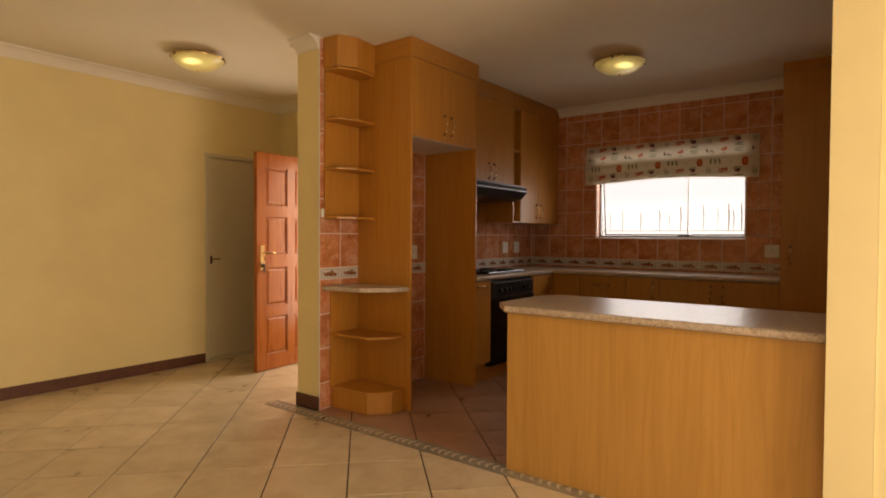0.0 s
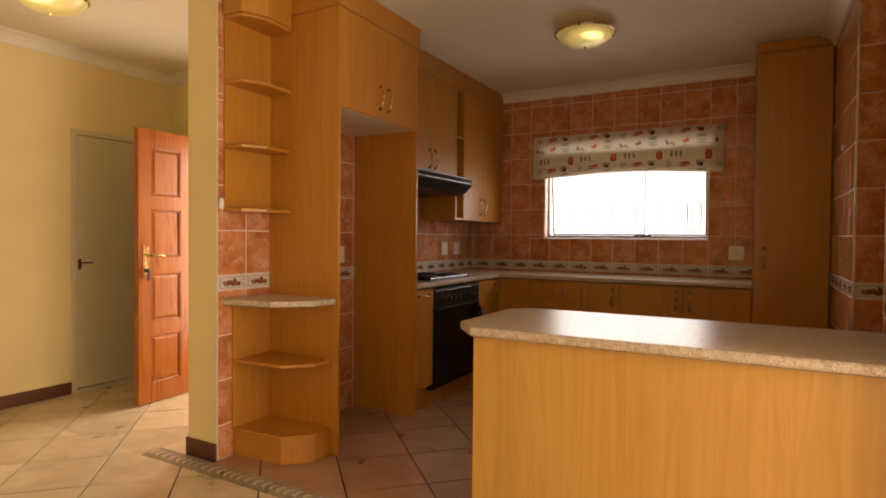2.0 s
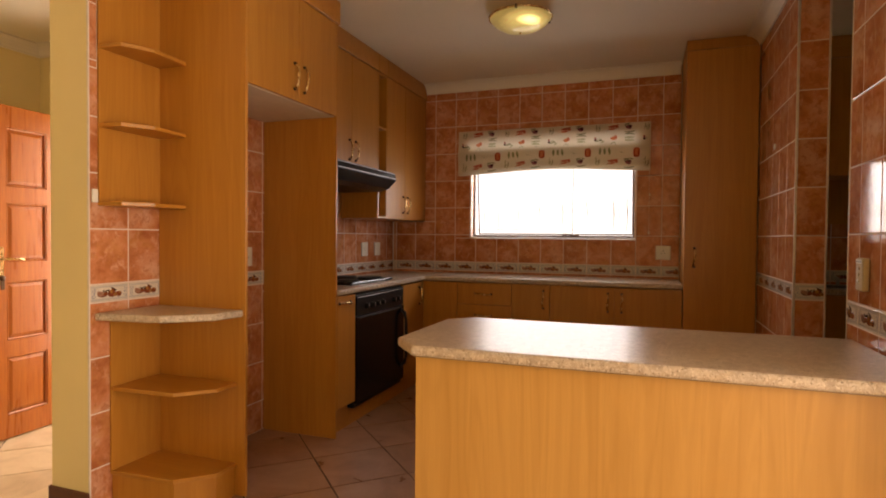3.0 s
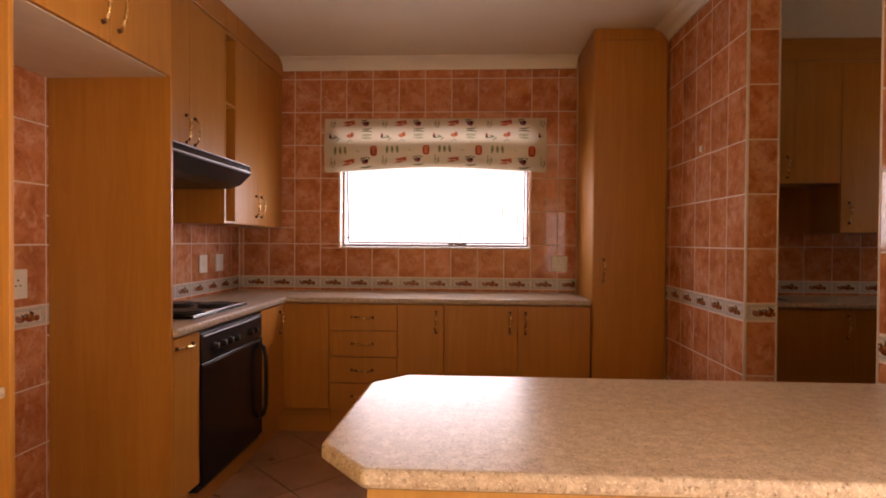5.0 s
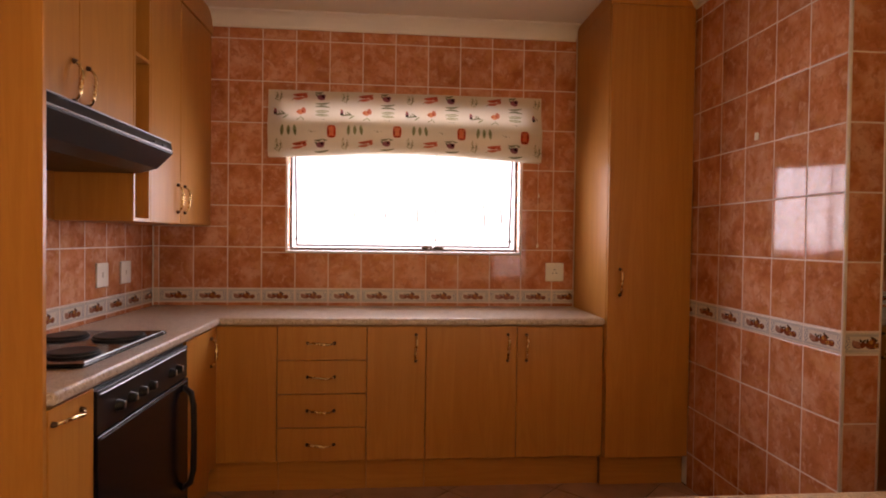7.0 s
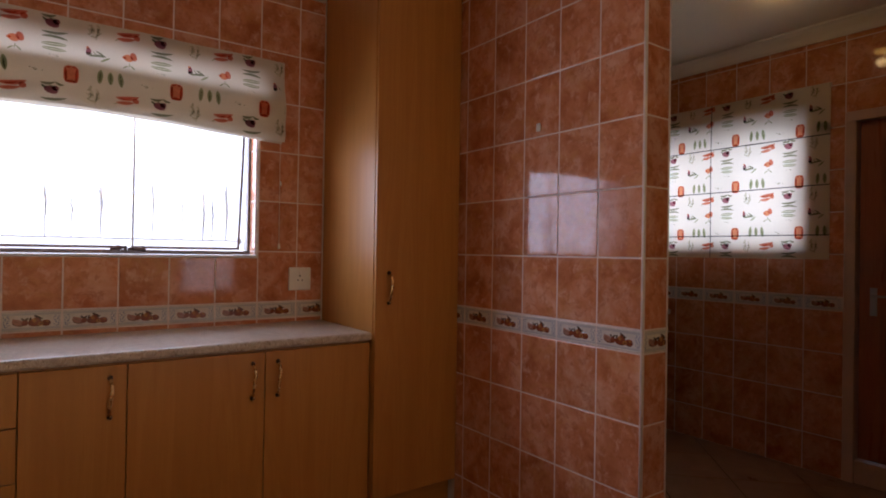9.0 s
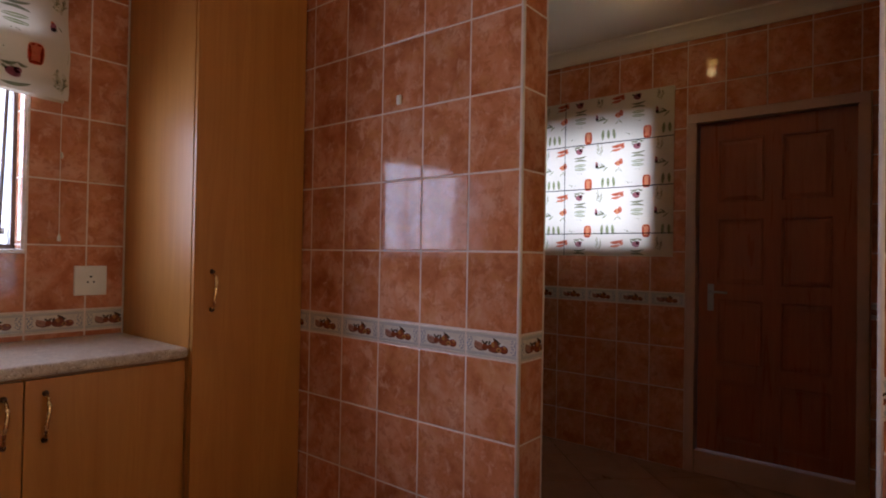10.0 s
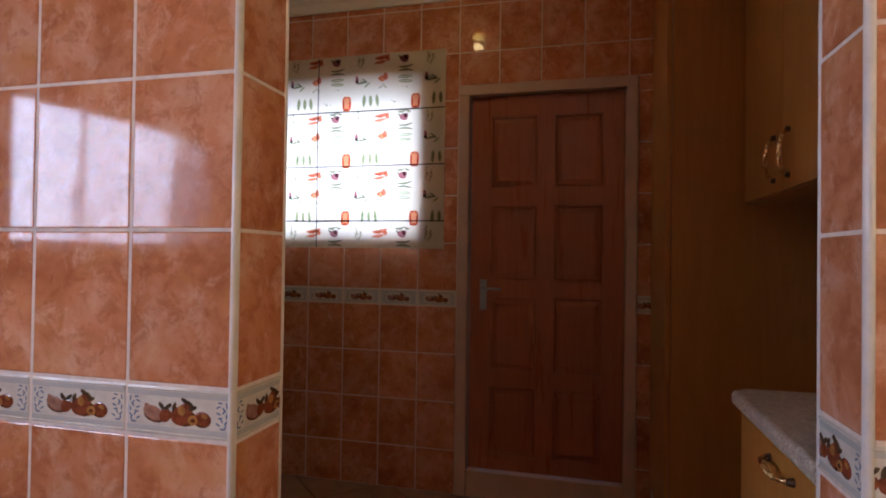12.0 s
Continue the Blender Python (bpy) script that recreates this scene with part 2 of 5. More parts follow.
KFLOOR = floor_tile_mat("rosy_floor_tile", (0.28, 0.145, 0.085), (0.37, 0.20, 0.125), (0.43, 0.25, 0.165))
BORDER = floor_tile_mat("grey_mosaic_border", (0.15, 0.125, 0.09), (0.26, 0.22, 0.16), (0.38, 0.33, 0.25))
CHIPBOARD = plain("raw_chipboard", (0.28, 0.18, 0.10), 0.85, 0.0, 0.2, 150.0)
COUNTER = speckled("speckled_worktop_laminate")
DOOR_WOOD = door_wood("varnished_meranti", (0.28, 0.068, 0.011), (0.47, 0.152, 0.028))
BACK_DOOR_WOOD = door_wood("dark_meranti", (0.30, 0.080, 0.030), (0.39, 0.125, 0.048))
DOOR_PAINT = plain("pale_painted_door", (0.58, 0.52, 0.36), 0.45, 0.0, 0.03, 4.0)
FRAME_PAINT = plain("faded_pinkish_brown_frame_paint", (0.56, 0.37, 0.29), 0.42, 0.0, 0.06, 8.0)
BRASS = plain("worn_brass", (0.72, 0.52, 0.26), 0.26, 1.0, 0.15, 60.0)
BRONZE = plain("dark_bronze", (0.09, 0.05, 0.03), 0.4, 0.7, 0.2, 60.0)
CHROME = plain("brushed_steel", (0.42, 0.42, 0.42), 0.32, 1.0, 0.05)
BLACK = plain("black_enamel", (0.012, 0.012, 0.013), 0.3, 0.0, 0.1, 30.0)
for m in (BLACK,):
    m.node_tree.nodes["Principled BSDF"].inputs["Specular IOR Level"].default_value = 0.22
BLACK_GLASS = plain("black_oven_glass", (0.006, 0.006, 0.007), 0.2, 0.0, 0.1)
HOB_BLACK = plain("black_hob_enamel", (0.006, 0.006, 0.007), 0.13, 0.0, 0.1, 30.0)
for m in (BLACK_GLASS, HOB_BLACK):
    m.node_tree.nodes["Principled BSDF"].inputs["Specular IOR Level"].default_value = 0.25
IRON = plain("cast_iron_plate", (0.02, 0.02, 0.02), 0.45, 0.3, 0.2, 60.0)
PLASTIC = plain("ivory_plastic", (0.72, 0.68, 0.60), 0.35)
DARK_HOLE = plain("dark_hole_shade_and_print", (0.02, 0.02, 0.02), 0.6)
STEEL_FRAME = plain("brown_window_frame", (0.16, 0.11, 0.09), 0.4)
LAMP_GLASS = lamp_glass("alabaster_lamp_glass", (1.0, 0.82, 0.30), 0.12, 1.8)
BULB = glowing("lamp_bulb_glow", (1.0, 0.62, 0.12), 10.0)
FABRIC = fabric("cream_printed_cotton", (0.65, 0.565, 0.43), 0.2)
P_RED = ink("red_print", (0.74, 0.25, 0.16))
P_ORANGE = ink("orange_print", (0.84, 0.34, 0.19))
P_GREEN = ink("green_print", (0.40, 0.46, 0.29))
P_DARK = ink("dark_green_print", (0.30, 0.33, 0.24))
P_PURPLE = ink("purple_print", (0.42, 0.17, 0.22))
P_GREY = ink("grey_print", (0.84, 0.84, 0.77))
SEAM_AND_SHADOW = plain("dark_blind_rod_and_mullion_shadow", (0.05, 0.045, 0.04), 0.7)
GLASS = glass_mat()
OUT_K = backdrop_mat("glowing_hazy_distance", (0.80, 0.90, 1.0), (0.72, 0.78, 0.86), (0.92, 0.94, 0.97), 2.8)
PAVING = plain("pale_outside_paving", (0.5, 0.47, 0.42), 0.9, 0.0, 0.15, 3.0)
BAR_GREY = plain("pale_fence_paint", (0.7, 0.68, 0.64), 0.5)

# ---- mesh helpers ----


def mesh_of(name, bm, mats, smooth=False):
    bmesh.ops.recalc_face_normals(bm, faces=bm.faces)
    me = bpy.data.meshes.new(name)
    bm.to_mesh(me)
    bm.free()
    for m in (mats if isinstance(mats, (list, tuple)) else [mats]):
        me.materials.append(m)
    if smooth:
        for p in me.polygons:
            p.use_smooth = True
    return me


def thing(name, base, label, category, group="", kind=""):
    """An Empty at the base of a thing whose parts are given in world places."""
    ob = new(name)
    ob.empty_display_size = 0.05
    ob.matrix_basis = Matrix.Translation(base)
    return tagged(ob, label, category, group, kind)


def hang(ob, parent):
    ob.parent = parent
    if parent.parent is None:
        ob.matrix_parent_inverse = parent.matrix_basis.inverted()
    return ob


def part(name, bm, material, parent, label="", smooth=False):
    return tagged(hang(new(name, mesh_of(name, bm, material, smooth)), parent), label)


def solid(name, bm, material, label, category, group="", kind="", smooth=False):
    return tagged(new(name, mesh_of(name, bm, material, smooth)), label, category, group, kind)


def box(x0, x1, y0, y1, z0, z1, bevel=0.0, bm=None, seg=1):
    """A box, with its edges rounded by bevel, added to bm."""
    own = bmesh.new()
    bmesh.ops.create_cube(own, size=1.0)
    for v in own.verts:
        v.co = Vector((x0 + (v.co.x + 0.5) * (x1 - x0), y0 + (v.co.y + 0.5) * (y1 - y0), z0 + (v.co.z + 0.5) * (z1 - z0)))
    if bevel:
        bmesh.ops.bevel(own, geom=own.edges[:], offset=bevel, segments=seg, profile=0.5, affect="EDGES")
    return join(bm, own)


def join(bm, own, index=None):
    if index is not None:
        for f in own.faces:
            f.material_index = index
    if bm is None:
        return own
    me = bpy.data.meshes.new("tmp")
    own.to_mesh(me)
    own.free()
    bm.from_mesh(me)
    bpy.data.meshes.remove(me)
    return bm


def prism(points, z0, z1, bevel=0.0, bm=None, seg=2):
    """A plan polygon drawn up from z0 to z1, its edges rounded."""
    own = bmesh.new()
    low = [own.verts.new((x, y, z0)) for x, y in points]
    high = [own.verts.new((x, y, z1)) for x, y in points]
    own.faces.new(low)
    own.faces.new(high)
    for i in range(len(points)):
        j = (i + 1) % len(points)
        own.faces.new((low[i], low[j], high[j], high[i]))
    bmesh.ops.recalc_face_normals(own, faces=own.faces)
    if bevel:
        bmesh.ops.bevel(own, geom=own.edges[:], offset=bevel, segments=seg, profile=0.5, affect="EDGES")
    return join(bm, own)


def inset(points, d):
    """A plan polygon drawn in by d on every side."""
    turn = 1 if sum(p[0] * q[1] - q[0] * p[1] for p, q in zip(points, points[1:] + points[:1])) > 0 else -1
    out = []
    for i, p in enumerate(points):
        a = (Vector(p) - Vector(points[i - 1])).normalized()
        b = (Vector(points[(i + 1) % len(points)]) - Vector(p)).normalized()
        na, nb = Vector((-a.y, a.x)) * turn, Vector((-b.y, b.x)) * turn
        m = (na + nb) / (1 + na.dot(nb))
        out.append((p[0] + m.x * d, p[1] + m.y * d))
    return out


def worktop(points, top, label):
    """A post-formed laminate top over a thin chipboard underside."""
    cx, cy = sum(p[0] for p in points) / len(points), sum(p[1] for p in points) / len(points)
    root = thing("worktop", (cx, cy, top - 0.04), label, "worktop")
    part("laminate_top", prism(points, top - 0.036, top, 0.011, seg=3), COUNTER, root)
    part("underside", prism(inset(points, 0.014), top - 0.04, top - 0.0365), CHIPBOARD, root, "brown chipboard underside")
    return root


def tube(points, radius, bm=None, sides=8, closed_ends=True):
    """A round rod along a line of points."""
    own = bmesh.new()
    pts = [Vector(p) for p in points]
    rings = []
    for i, p in enumerate(pts):
        d = (pts[min(i + 1, len(pts) - 1)] - pts[max(i - 1, 0)]).normalized()
        a = d.orthogonal().normalized() if abs(d.z) > 0.9 else d.cross(Vector((0, 0, 1))).normalized()
        b = d.cross(a).normalized()
        r = radius[i] if isinstance(radius, (list, tuple)) else radius
        rings.append([own.verts.new(p + r * (math.cos(k * math.tau / sides) * a + math.sin(k * math.tau / sides) * b)) for k in range(sides)])
    for r0, r1 in zip(rings, rings[1:]):
        best = min(range(sides), key=lambda s: (r1[s].co - r0[0].co).length)
        for k in range(sides):
            own.faces.new((r0[k], r0[(k + 1) % sides], r1[(k + 1 + best) % sides], r1[(k + best) % sides]))
    if closed_ends:
        own.faces.new(rings[0])
        own.faces.new(rings[-1])
    return join(bm, own)


def lathe(profile, centre, bm=None, sides=32):
    """A turned shape: profile of (radius, z) about an upright axis."""
    own = bmesh.new()
    rings = [[own.verts.new((centre[0] + r * math.cos(k * math.tau / sides), centre[1] + r * math.sin(k * math.tau / sides), centre[2] + z)) for k in range(sides)] for r, z in profile]
    for r0, r1 in zip(rings, rings[1:]):
        for k in range(sides):
            own.faces.new((r0[k], r0[(k + 1) % sides], r1[(k + 1) % sides], r1[k]))
    own.faces.new(rings[0])
    own.faces.new(rings[-1])
    bmesh.ops.remove_doubles(own, verts=own.verts[:], dist=0.0002)
    return join(bm, own)


def wall_boxes(axis, a0, a1, u0, u1, z0, z1, holes=()):
    """A wall between a0 and a1 across, from u0 to u1 along, with openings (u0, u1, z0, z1) through it."""
    bm = None
    us = sorted({u0, u1, *[h[0] for h in holes], *[h[1] for h in holes]})
    for a, b in zip(us, us[1:]):
        mid = (a + b) / 2
        cuts = sorted((h[2], h[3]) for h in holes if h[0] < mid < h[1])
        z = z0
        for c0, c1 in [*cuts, (z1, z1)]:
            if c0 - z > 1e-4:
                bm = box(a0, a1, a, b, z, c0, 0, bm) if axis == "x" else box(a, b, a0, a1, z, c0, 0, bm)
            z = c1
    return bm


# ---- camera-independent measures ----
CEIL = 2.70
KX0, KX1 = -3.15, -0.082     # kitchen, tile faces of its side walls
KY1 = 5.75                   # tile face of the window wall
WIN = (-2.368, -0.907, 1.255, 2.14)
PX1 = 0.067                   # scullery face of the partition
SX1 = 2.06                   # scullery's outer wall
OPEN0, OPEN1 = 3.255, 4.115   # opening between kitchen and scullery
BAND0, BAND1, TH, TW = 0.95, 1.034, 0.2525, 0.2015
TOP, ISLAND = 0.93, 0.90    # worktop heights
BACKING = 0.010

# ---- structure ----
wall_north = solid("wall_north", wall_boxes("y", KY1 + BACKING, 5.98, -3.4, 2.29, 0, CEIL, [WIN]), REVEAL, "kitchen outer wall with a wide window, tiled inside", "wall", kind="structure")
wall_west_kitchen = solid("wall_west_kitchen", box(-3.39, KX0 - BACKING, 2.53, KY1 + BACKING, 0, CEIL), CREAM, "cream-painted wall between hall and kitchen, tiled on one face", "wall", kind="structure")
wall_partition = solid("wall_partition", box(KX1 + BACKING, PX1 - BACKING, OPEN1 + BACKING, KY1 + BACKING, 0, CEIL), REVEAL, "tiled partition between kitchen and scullery", "wall", kind="structure")
wall_partition_south = solid("wall_partition_south", box(KX1 - 0.012, PX1 - BACKING - 0.001, 2.366, 2.375, 0, CEIL, 0, box(KX1 + BACKING, PX1 - BACKING - 0.001, 2.375, OPEN0 - BACKING, 0, CEIL)), CREAM, "partition with tiled kitchen face and painted end", "wall", kind="structure")
wall_living_north = solid("wall_living_north", box(PX1 - BACKING, 2.29, 2.375, 2.54, 0, CEIL), CREAM, "cream-painted living room wall", "wall", kind="structure")
SDOOR, SWIN = (3.345, 4.245, 0.0, 2.155), (4.47, 5.56, 1.36, 2.2)
wall_east = solid("wall_east", wall_boxes("x", SX1 + BACKING, 2.29, 2.54, KY1 + BACKING, 0, CEIL, [SDOOR, SWIN]), REVEAL, "scullery outer wall with a door and a window", "wall", kind="structure")
CDOOR = (2.87, 3.74, 0.0, 2.085)
wall_west = solid("wall_west", wall_boxes("x", -5.39, -5.24, -1.35, 3.92, 0, CEIL, [CDOOR]), CREAM, "long cream-painted wall with a flush door", "wall", kind="structure")
FDOOR = (-4.52, -3.66, 0.0, 2.07)
wall_front = solid("wall_front", wall_boxes("y", 3.77, 3.92, -5.24, -3.39, 0, CEIL, [FDOOR]), CREAM, "cream-painted hall wall with the front door's opening", "wall", kind="structure")
# unseen walls; their openings are invented to let the fill lamps in
wall_south = solid("wall_south", wall_boxes("y", -1.35, -1.2, -5.24, 2.15, 0, CEIL, [(0.1, 1.9, 0.0, 2.1)]), CREAM, "unseen cream-painted living room wall with an opening added for fill light", "wall", kind="structure")
wall_living_east = solid("wall_living_east", wall_boxes("x", 2.0, 2.15, -1.2, 2.375, 0, CEIL, [(1.0, 2.25, 0.0, 2.15)]), CREAM, "unseen cream-painted living room wall, its opening placed for fill light", "wall", kind="structure")
solid("wall_closet_back", box(-5.95, -5.90, 2.6, 3.92, 0, CEIL), CREAM, "plain wall behind the flush door", "wall", kind="structure")
ceiling = solid("ceiling", box(-6.0, 2.29, -1.35, 5.98, CEIL, CEIL + 0.12), CEILING, "flat white-painted ceiling", "ceiling", kind="structure")
floor = solid("floor", box(-6.0, 2.29, -1.35, 5.98, -0.15, -0.006), FLOOR_GROUT, "tiled floor laid on the diagonal", "floor", kind="structure")
ground = solid("ground", box(-60, 60, -60, 60, -0.35, -0.16), PAVING, "pale paved ground outside", "ground", kind="structure")


def cornice(p, q, inward, label="white coved cornice under the ceiling"):
    """A coved cornice from p to q; inward: the way into the room."""
    prof = [(0, -0.085), (0.012, -0.085), (0.014, -0.07), (0.03, -0.045), (0.052, -0.024), (0.075, -0.013), (0.09, -0.012), (0.09, 0.0), (0, 0)]
    bm = bmesh.new()
    d = Vector(inward)
    ends = []
    for e in (Vector(p), Vector(q)):
        ends.append([bm.verts.new((e.x + d.x * a, e.y + d.y * a, CEIL + b - 0.001)) for a, b in prof])
    n = len(prof)
    for i in range(n):
        bm.faces.new((ends[0][i], ends[0][(i + 1) % n], ends[1][(i + 1) % n], ends[1][i]))
    bm.faces.new(ends[0])
    bm.faces.new(ends[1])
    solid("cornice", bm, CORNICE, label, "cornice", kind="structure")


cornice((-2.83, KY1), (-0.57, KY1), (0, -1))
cornice((KX1, OPEN1), (KX1, 5.18), (-1, 0))
cornice((PX1, OPEN1), (PX1, KY1), (1, 0))
cornice((SX1, 3.28), (SX1, KY1), (-1, 0))
cornice((PX1, KY1), (SX1, KY1), (0, -1))
cornice((-5.24, -1.2), (-5.24, 3.77), (1, 0))
cornice((-5.24, 3.77), (-3.39, 3.77), (0, -1))
cornice((-3.39, 2.53), (-3.39, 3.77), (-1, 0))
cornice((-3.39, 2.53), (KX0, 2.53), (0, -1))
cornice((KX1, 2.37), (2.0, 2.37), (0, -1))
cornice((-5.24, -1.2), (2.0, -1.2), (0, 1))
cornice((2.0, -1.2), (2.0, 2.37), (-1, 0))

for nm, b in (("baseboard", (-5.24, -5.228, -1.2, 2.865)), ("baseboard", (-3.39, KX0, 2.518, 2.53)), ("baseboard", (-3.402, -3.39, 2.518, 3.77)), ("baseboard", (KX1, 2.0, 2.354, 2.366))):
    solid(nm, box(*b, 0, 0.095, 0.003), SKIRT, "dark brown tiled skirting", "skirting", kind="structure")

# ---- handles and small fittings ----


def bow(p, along, out, length=0.115, rise=0.026):
    """A slim bow handle centred at p: brass bow and two dark bronze feet."""
    a, o = Vector(along), Vector(out)
    pts = []
    for k in range(11):
        s = k / 10 - 0.5
        pts.append(Vector(p) + a * (s * length) + o * (rise * (1 - (2 * s) ** 4) * 0.9 + 0.006) + a.cross(o) * (0.004 * math.sin(s * math.tau)))
    bow_bm = tube(pts, [0.0044 + 0.0018 * (1 - abs(k - 5) / 5) for k in range(11)], sides=8)
    feet = []
    for s in (-0.5, 0.5):
        c = Vector(p) + a * (s * length)
        feet.append(tube([c + o * 0.0005, c + o * 0.006, c + o * 0.013], [0.0095, 0.0085, 0.006], None, 8))
    return bow_bm, feet


def add_handle(parent, p, along, out, length=0.115):
    b, feet = bow(p, along, out, length)
    h = part("handle", b, BRASS, parent, "curved worn brass bow handle", True)
    for f in feet:
        part("handle_foot", f, BRONZE, h, "dark bronze mount")


def front(name, parent, face, at, u0, u1, z0, z1, handle=None, thick=0.018, mat=None):
    """A door or drawer front. face 'y-': faces -y, at = its front plane; 'x+': faces +x; 'y+': faces +y. handle: (u, z, 'v' or 'h')."""
    g = 0.0018
    if face == "y-":
        bm = box(u0 + g, u1 - g, at, at + thick, z0 + g, z1 - g, 0.0015)
    elif face == "y+":
        bm = box(u0 + g, u1 - g, at - thick, at, z0 + g, z1 - g, 0.0015)
    else:
        bm = box(at - thick, at, u0 + g, u1 - g, z0 + g, z1 - g, 0.0015)
    d = part(name, bm, mat or BEECH, parent)
    if handle:
        u, z, way = handle
        out = {"y-": (0, -1, 0), "y+": (0, 1, 0), "x+": (1, 0, 0)}[face]
        p = (at, u, z) if face == "x+" else (u, at, z)
        flat = (0, 1, 0) if face == "x+" else (1, 0, 0)
        add_handle(d, p, (0, 0, 1) if way == "v" else flat, out, 0.138)
    return d


PLINTH = 0.172
FY = 5.205     # fronts of the units under the window
FX = -2.61     # fronts of the units along the west wall

# ---- units under the window ----


def base_unit_north(x0, x1, label, build, group="units under the window"):
    u = thing("base_cabinet", ((x0 + x1) / 2, 5.48, 0), label, "cabinet", group)
    b = box(x0 + 0.001, x1 - 0.001, FY + 0.02, KY1 - 0.003, PLINTH, TOP - 0.042)
    part("body", b, BEECH, u)
    part("plinth", box(x0 + 0.001, x1 - 0.001, FY + 0.055, FY + 0.073, 0.001, PLINTH - 0.001), BEECH_FLAT, u)
    build(u)
    return u


ZT = TOP - 0.045
corner_unit = base_unit_north(-2.615, -2.306, "beech laminate corner base unit with a plain front", lambda u: front("door", u, "y-", FY, -2.615, -2.306, PLINTH, ZT))
part("plinth", box(-2.69, -2.6145, FY + 0.055, FY + 0.073, 0.001, PLINTH - 0.001), BEECH_FLAT, corner_unit)


def drawers(u):
    h = (ZT - PLINTH) / 4
    for k in range(4):
        z = PLINTH + k * h
        front("drawer", u, "y-", FY, -2.306, -1.842, z, z + h, (-2.08, z + h * 0.5, "h"))


base_unit_north(-2.306, -1.842, "beech laminate base unit with four drawers", drawers)
base_unit_north(-1.842, -1.53, "narrow beech laminate base unit with one door", lambda u: front("door", u, "y-", FY, -1.842, -1.53, PLINTH, ZT, (-1.583, ZT - 0.115, "v")))


def two_doors(u):
    front("door", u, "y-", FY, -1.53, -1.039, PLINTH, ZT, (-1.088, ZT - 0.115, "v"))
    front("door", u, "y-", FY, -1.039, -0.56, PLINTH, ZT, (-0.986, ZT - 0.115, "v"))


base_unit_north(-1.53, -0.56, "wide beech laminate base unit with two doors", two_doors)

tall = thing("tall_cupboard", (-0.34, 5.46, 0), "tall beech laminate broom cupboard reaching the ceiling", "cupboard")
part("body", box(-0.557, KX1 - 0.002, 5.192, KY1 - 0.003, PLINTH, CEIL - 0.075), BEECH, tall)
part("plinth", box(-0.557, KX1 - 0.002, 5.235, 5.25, 0.001, PLINTH - 0.001), BEECH_FLAT, tall)
part("pelmet", box(-0.559, KX1 - 0.002, 5.178, KY1 - 0.003, CEIL - 0.074, CEIL - 0.001, 0.002), BEECH, tall)
front("door", tall, "y-", 5.17, -0.557, KX1 - 0.006, PLINTH, CEIL - 0.078, (-0.487, 1.13, "v"))

# ---- units along the west wall ----
low = thing("base_cabinet", (-2.88, 3.95, 0), "narrow beech laminate base unit beside the oven", "cabinet", "units along the west wall")
part("body", box(KX0 + 0.004, FX - 0.02, 3.772, 4.003, PLINTH, TOP - 0.042), BEECH, low)
part("plinth", box(FX - 0.075, FX - 0.057, 3.772, 4.003, 0.001, PLINTH - 0.001), BEECH_FLAT, low)
front("door", low, "x+", FX, 3.772, 4.003, PLINTH, ZT, (3.86, ZT - 0.045, "h"))
low = thing("base_cabinet", (-2.88, 5.1, 0), "beech laminate corner base unit with one narrow door", "cabinet", "units along the west wall")
part("body", box(KX0 + 0.004, FX - 0.02, 4.772, KY1 - 0.003, PLINTH, TOP - 0.042), BEECH, low)
part("plinth", box(FX - 0.075, FX - 0.057, 4.772, 5.26, 0.001, PLINTH - 0.001), BEECH_FLAT, low)
front("door", low, "x+", FX, 4.772, 5.20, PLINTH, ZT, (5.10, ZT - 0.115, "v"))

# built-under oven
OV0, OV1 = 4.005, 4.77
oven = thing("built_in_oven", (-2.88, 4.44, 0), "black built-under electric oven with a row of knobs", "oven")
part("body", box(KX0 + 0.03, FX - 0.012, OV0 + 0.003, OV1 - 0.003, 0.12, TOP - 0.045, 0.002), BLACK, oven)
part("plinth", box(FX - 0.075, FX - 0.057, OV0, OV1, 0.001, 0.118), BEECH_FLAT, oven)
part("control_panel", box(FX - 0.012, FX + 0.006, OV0 + 0.003, OV1 - 0.003, 0.735, 0.87, 0.0015), BLACK, oven)
part("vent_strip", box(FX + 0.006, FX + 0.009, OV0 + 0.02, OV1 - 0.02, 0.855, 0.858, 0.001), CHROME, oven, "thin bright trim line")
od = part("oven_door", box(FX - 0.012, FX + 0.010, OV0 + 0.003, OV1 - 0.003, 0.155, 0.728, 0.0012), BLACK_GLASS, oven, "black glass oven door")
part("door_trim", box(FX + 0.0095, FX + 0.0115, OV0 + 0.02, OV1 - 0.02, 0.716, 0.719, 0.0004), BLACK, od)
hp = [(FX + 0.008, OV1 - 0.055, 0.70), (FX + 0.04, OV1 - 0.055, 0.675), (FX + 0.052, OV1 - 0.055, 0.62), (FX + 0.054, OV1 - 0.055, 0.48), (FX + 0.052, OV1 - 0.055, 0.34), (FX + 0.04, OV1 - 0.055, 0.285), (FX + 0.008, OV1 - 0.055, 0.26)]
part("door_handle", tube(hp, 0.013, sides=10), BLACK, od, "upright black bow handle", True)
for y in (4.14, 4.23, 4.31, 4.39, 4.58, 4.65):
    k = part("knob", tube([(FX + 0.006, y, 0.79), (FX + 0.012, y, 0.79), (FX + 0.026, y, 0.79), (FX + 0.030, y, 0.79)], [0.021, 0.02, 0.016, 0.012], sides=14), BLACK, oven)
    part("pointer", box(FX + 0.028, FX + 0.0325, y - 0.002, y + 0.002, 0.782, 0.804, 0.0006), CHROME, k, "bright pointer line")

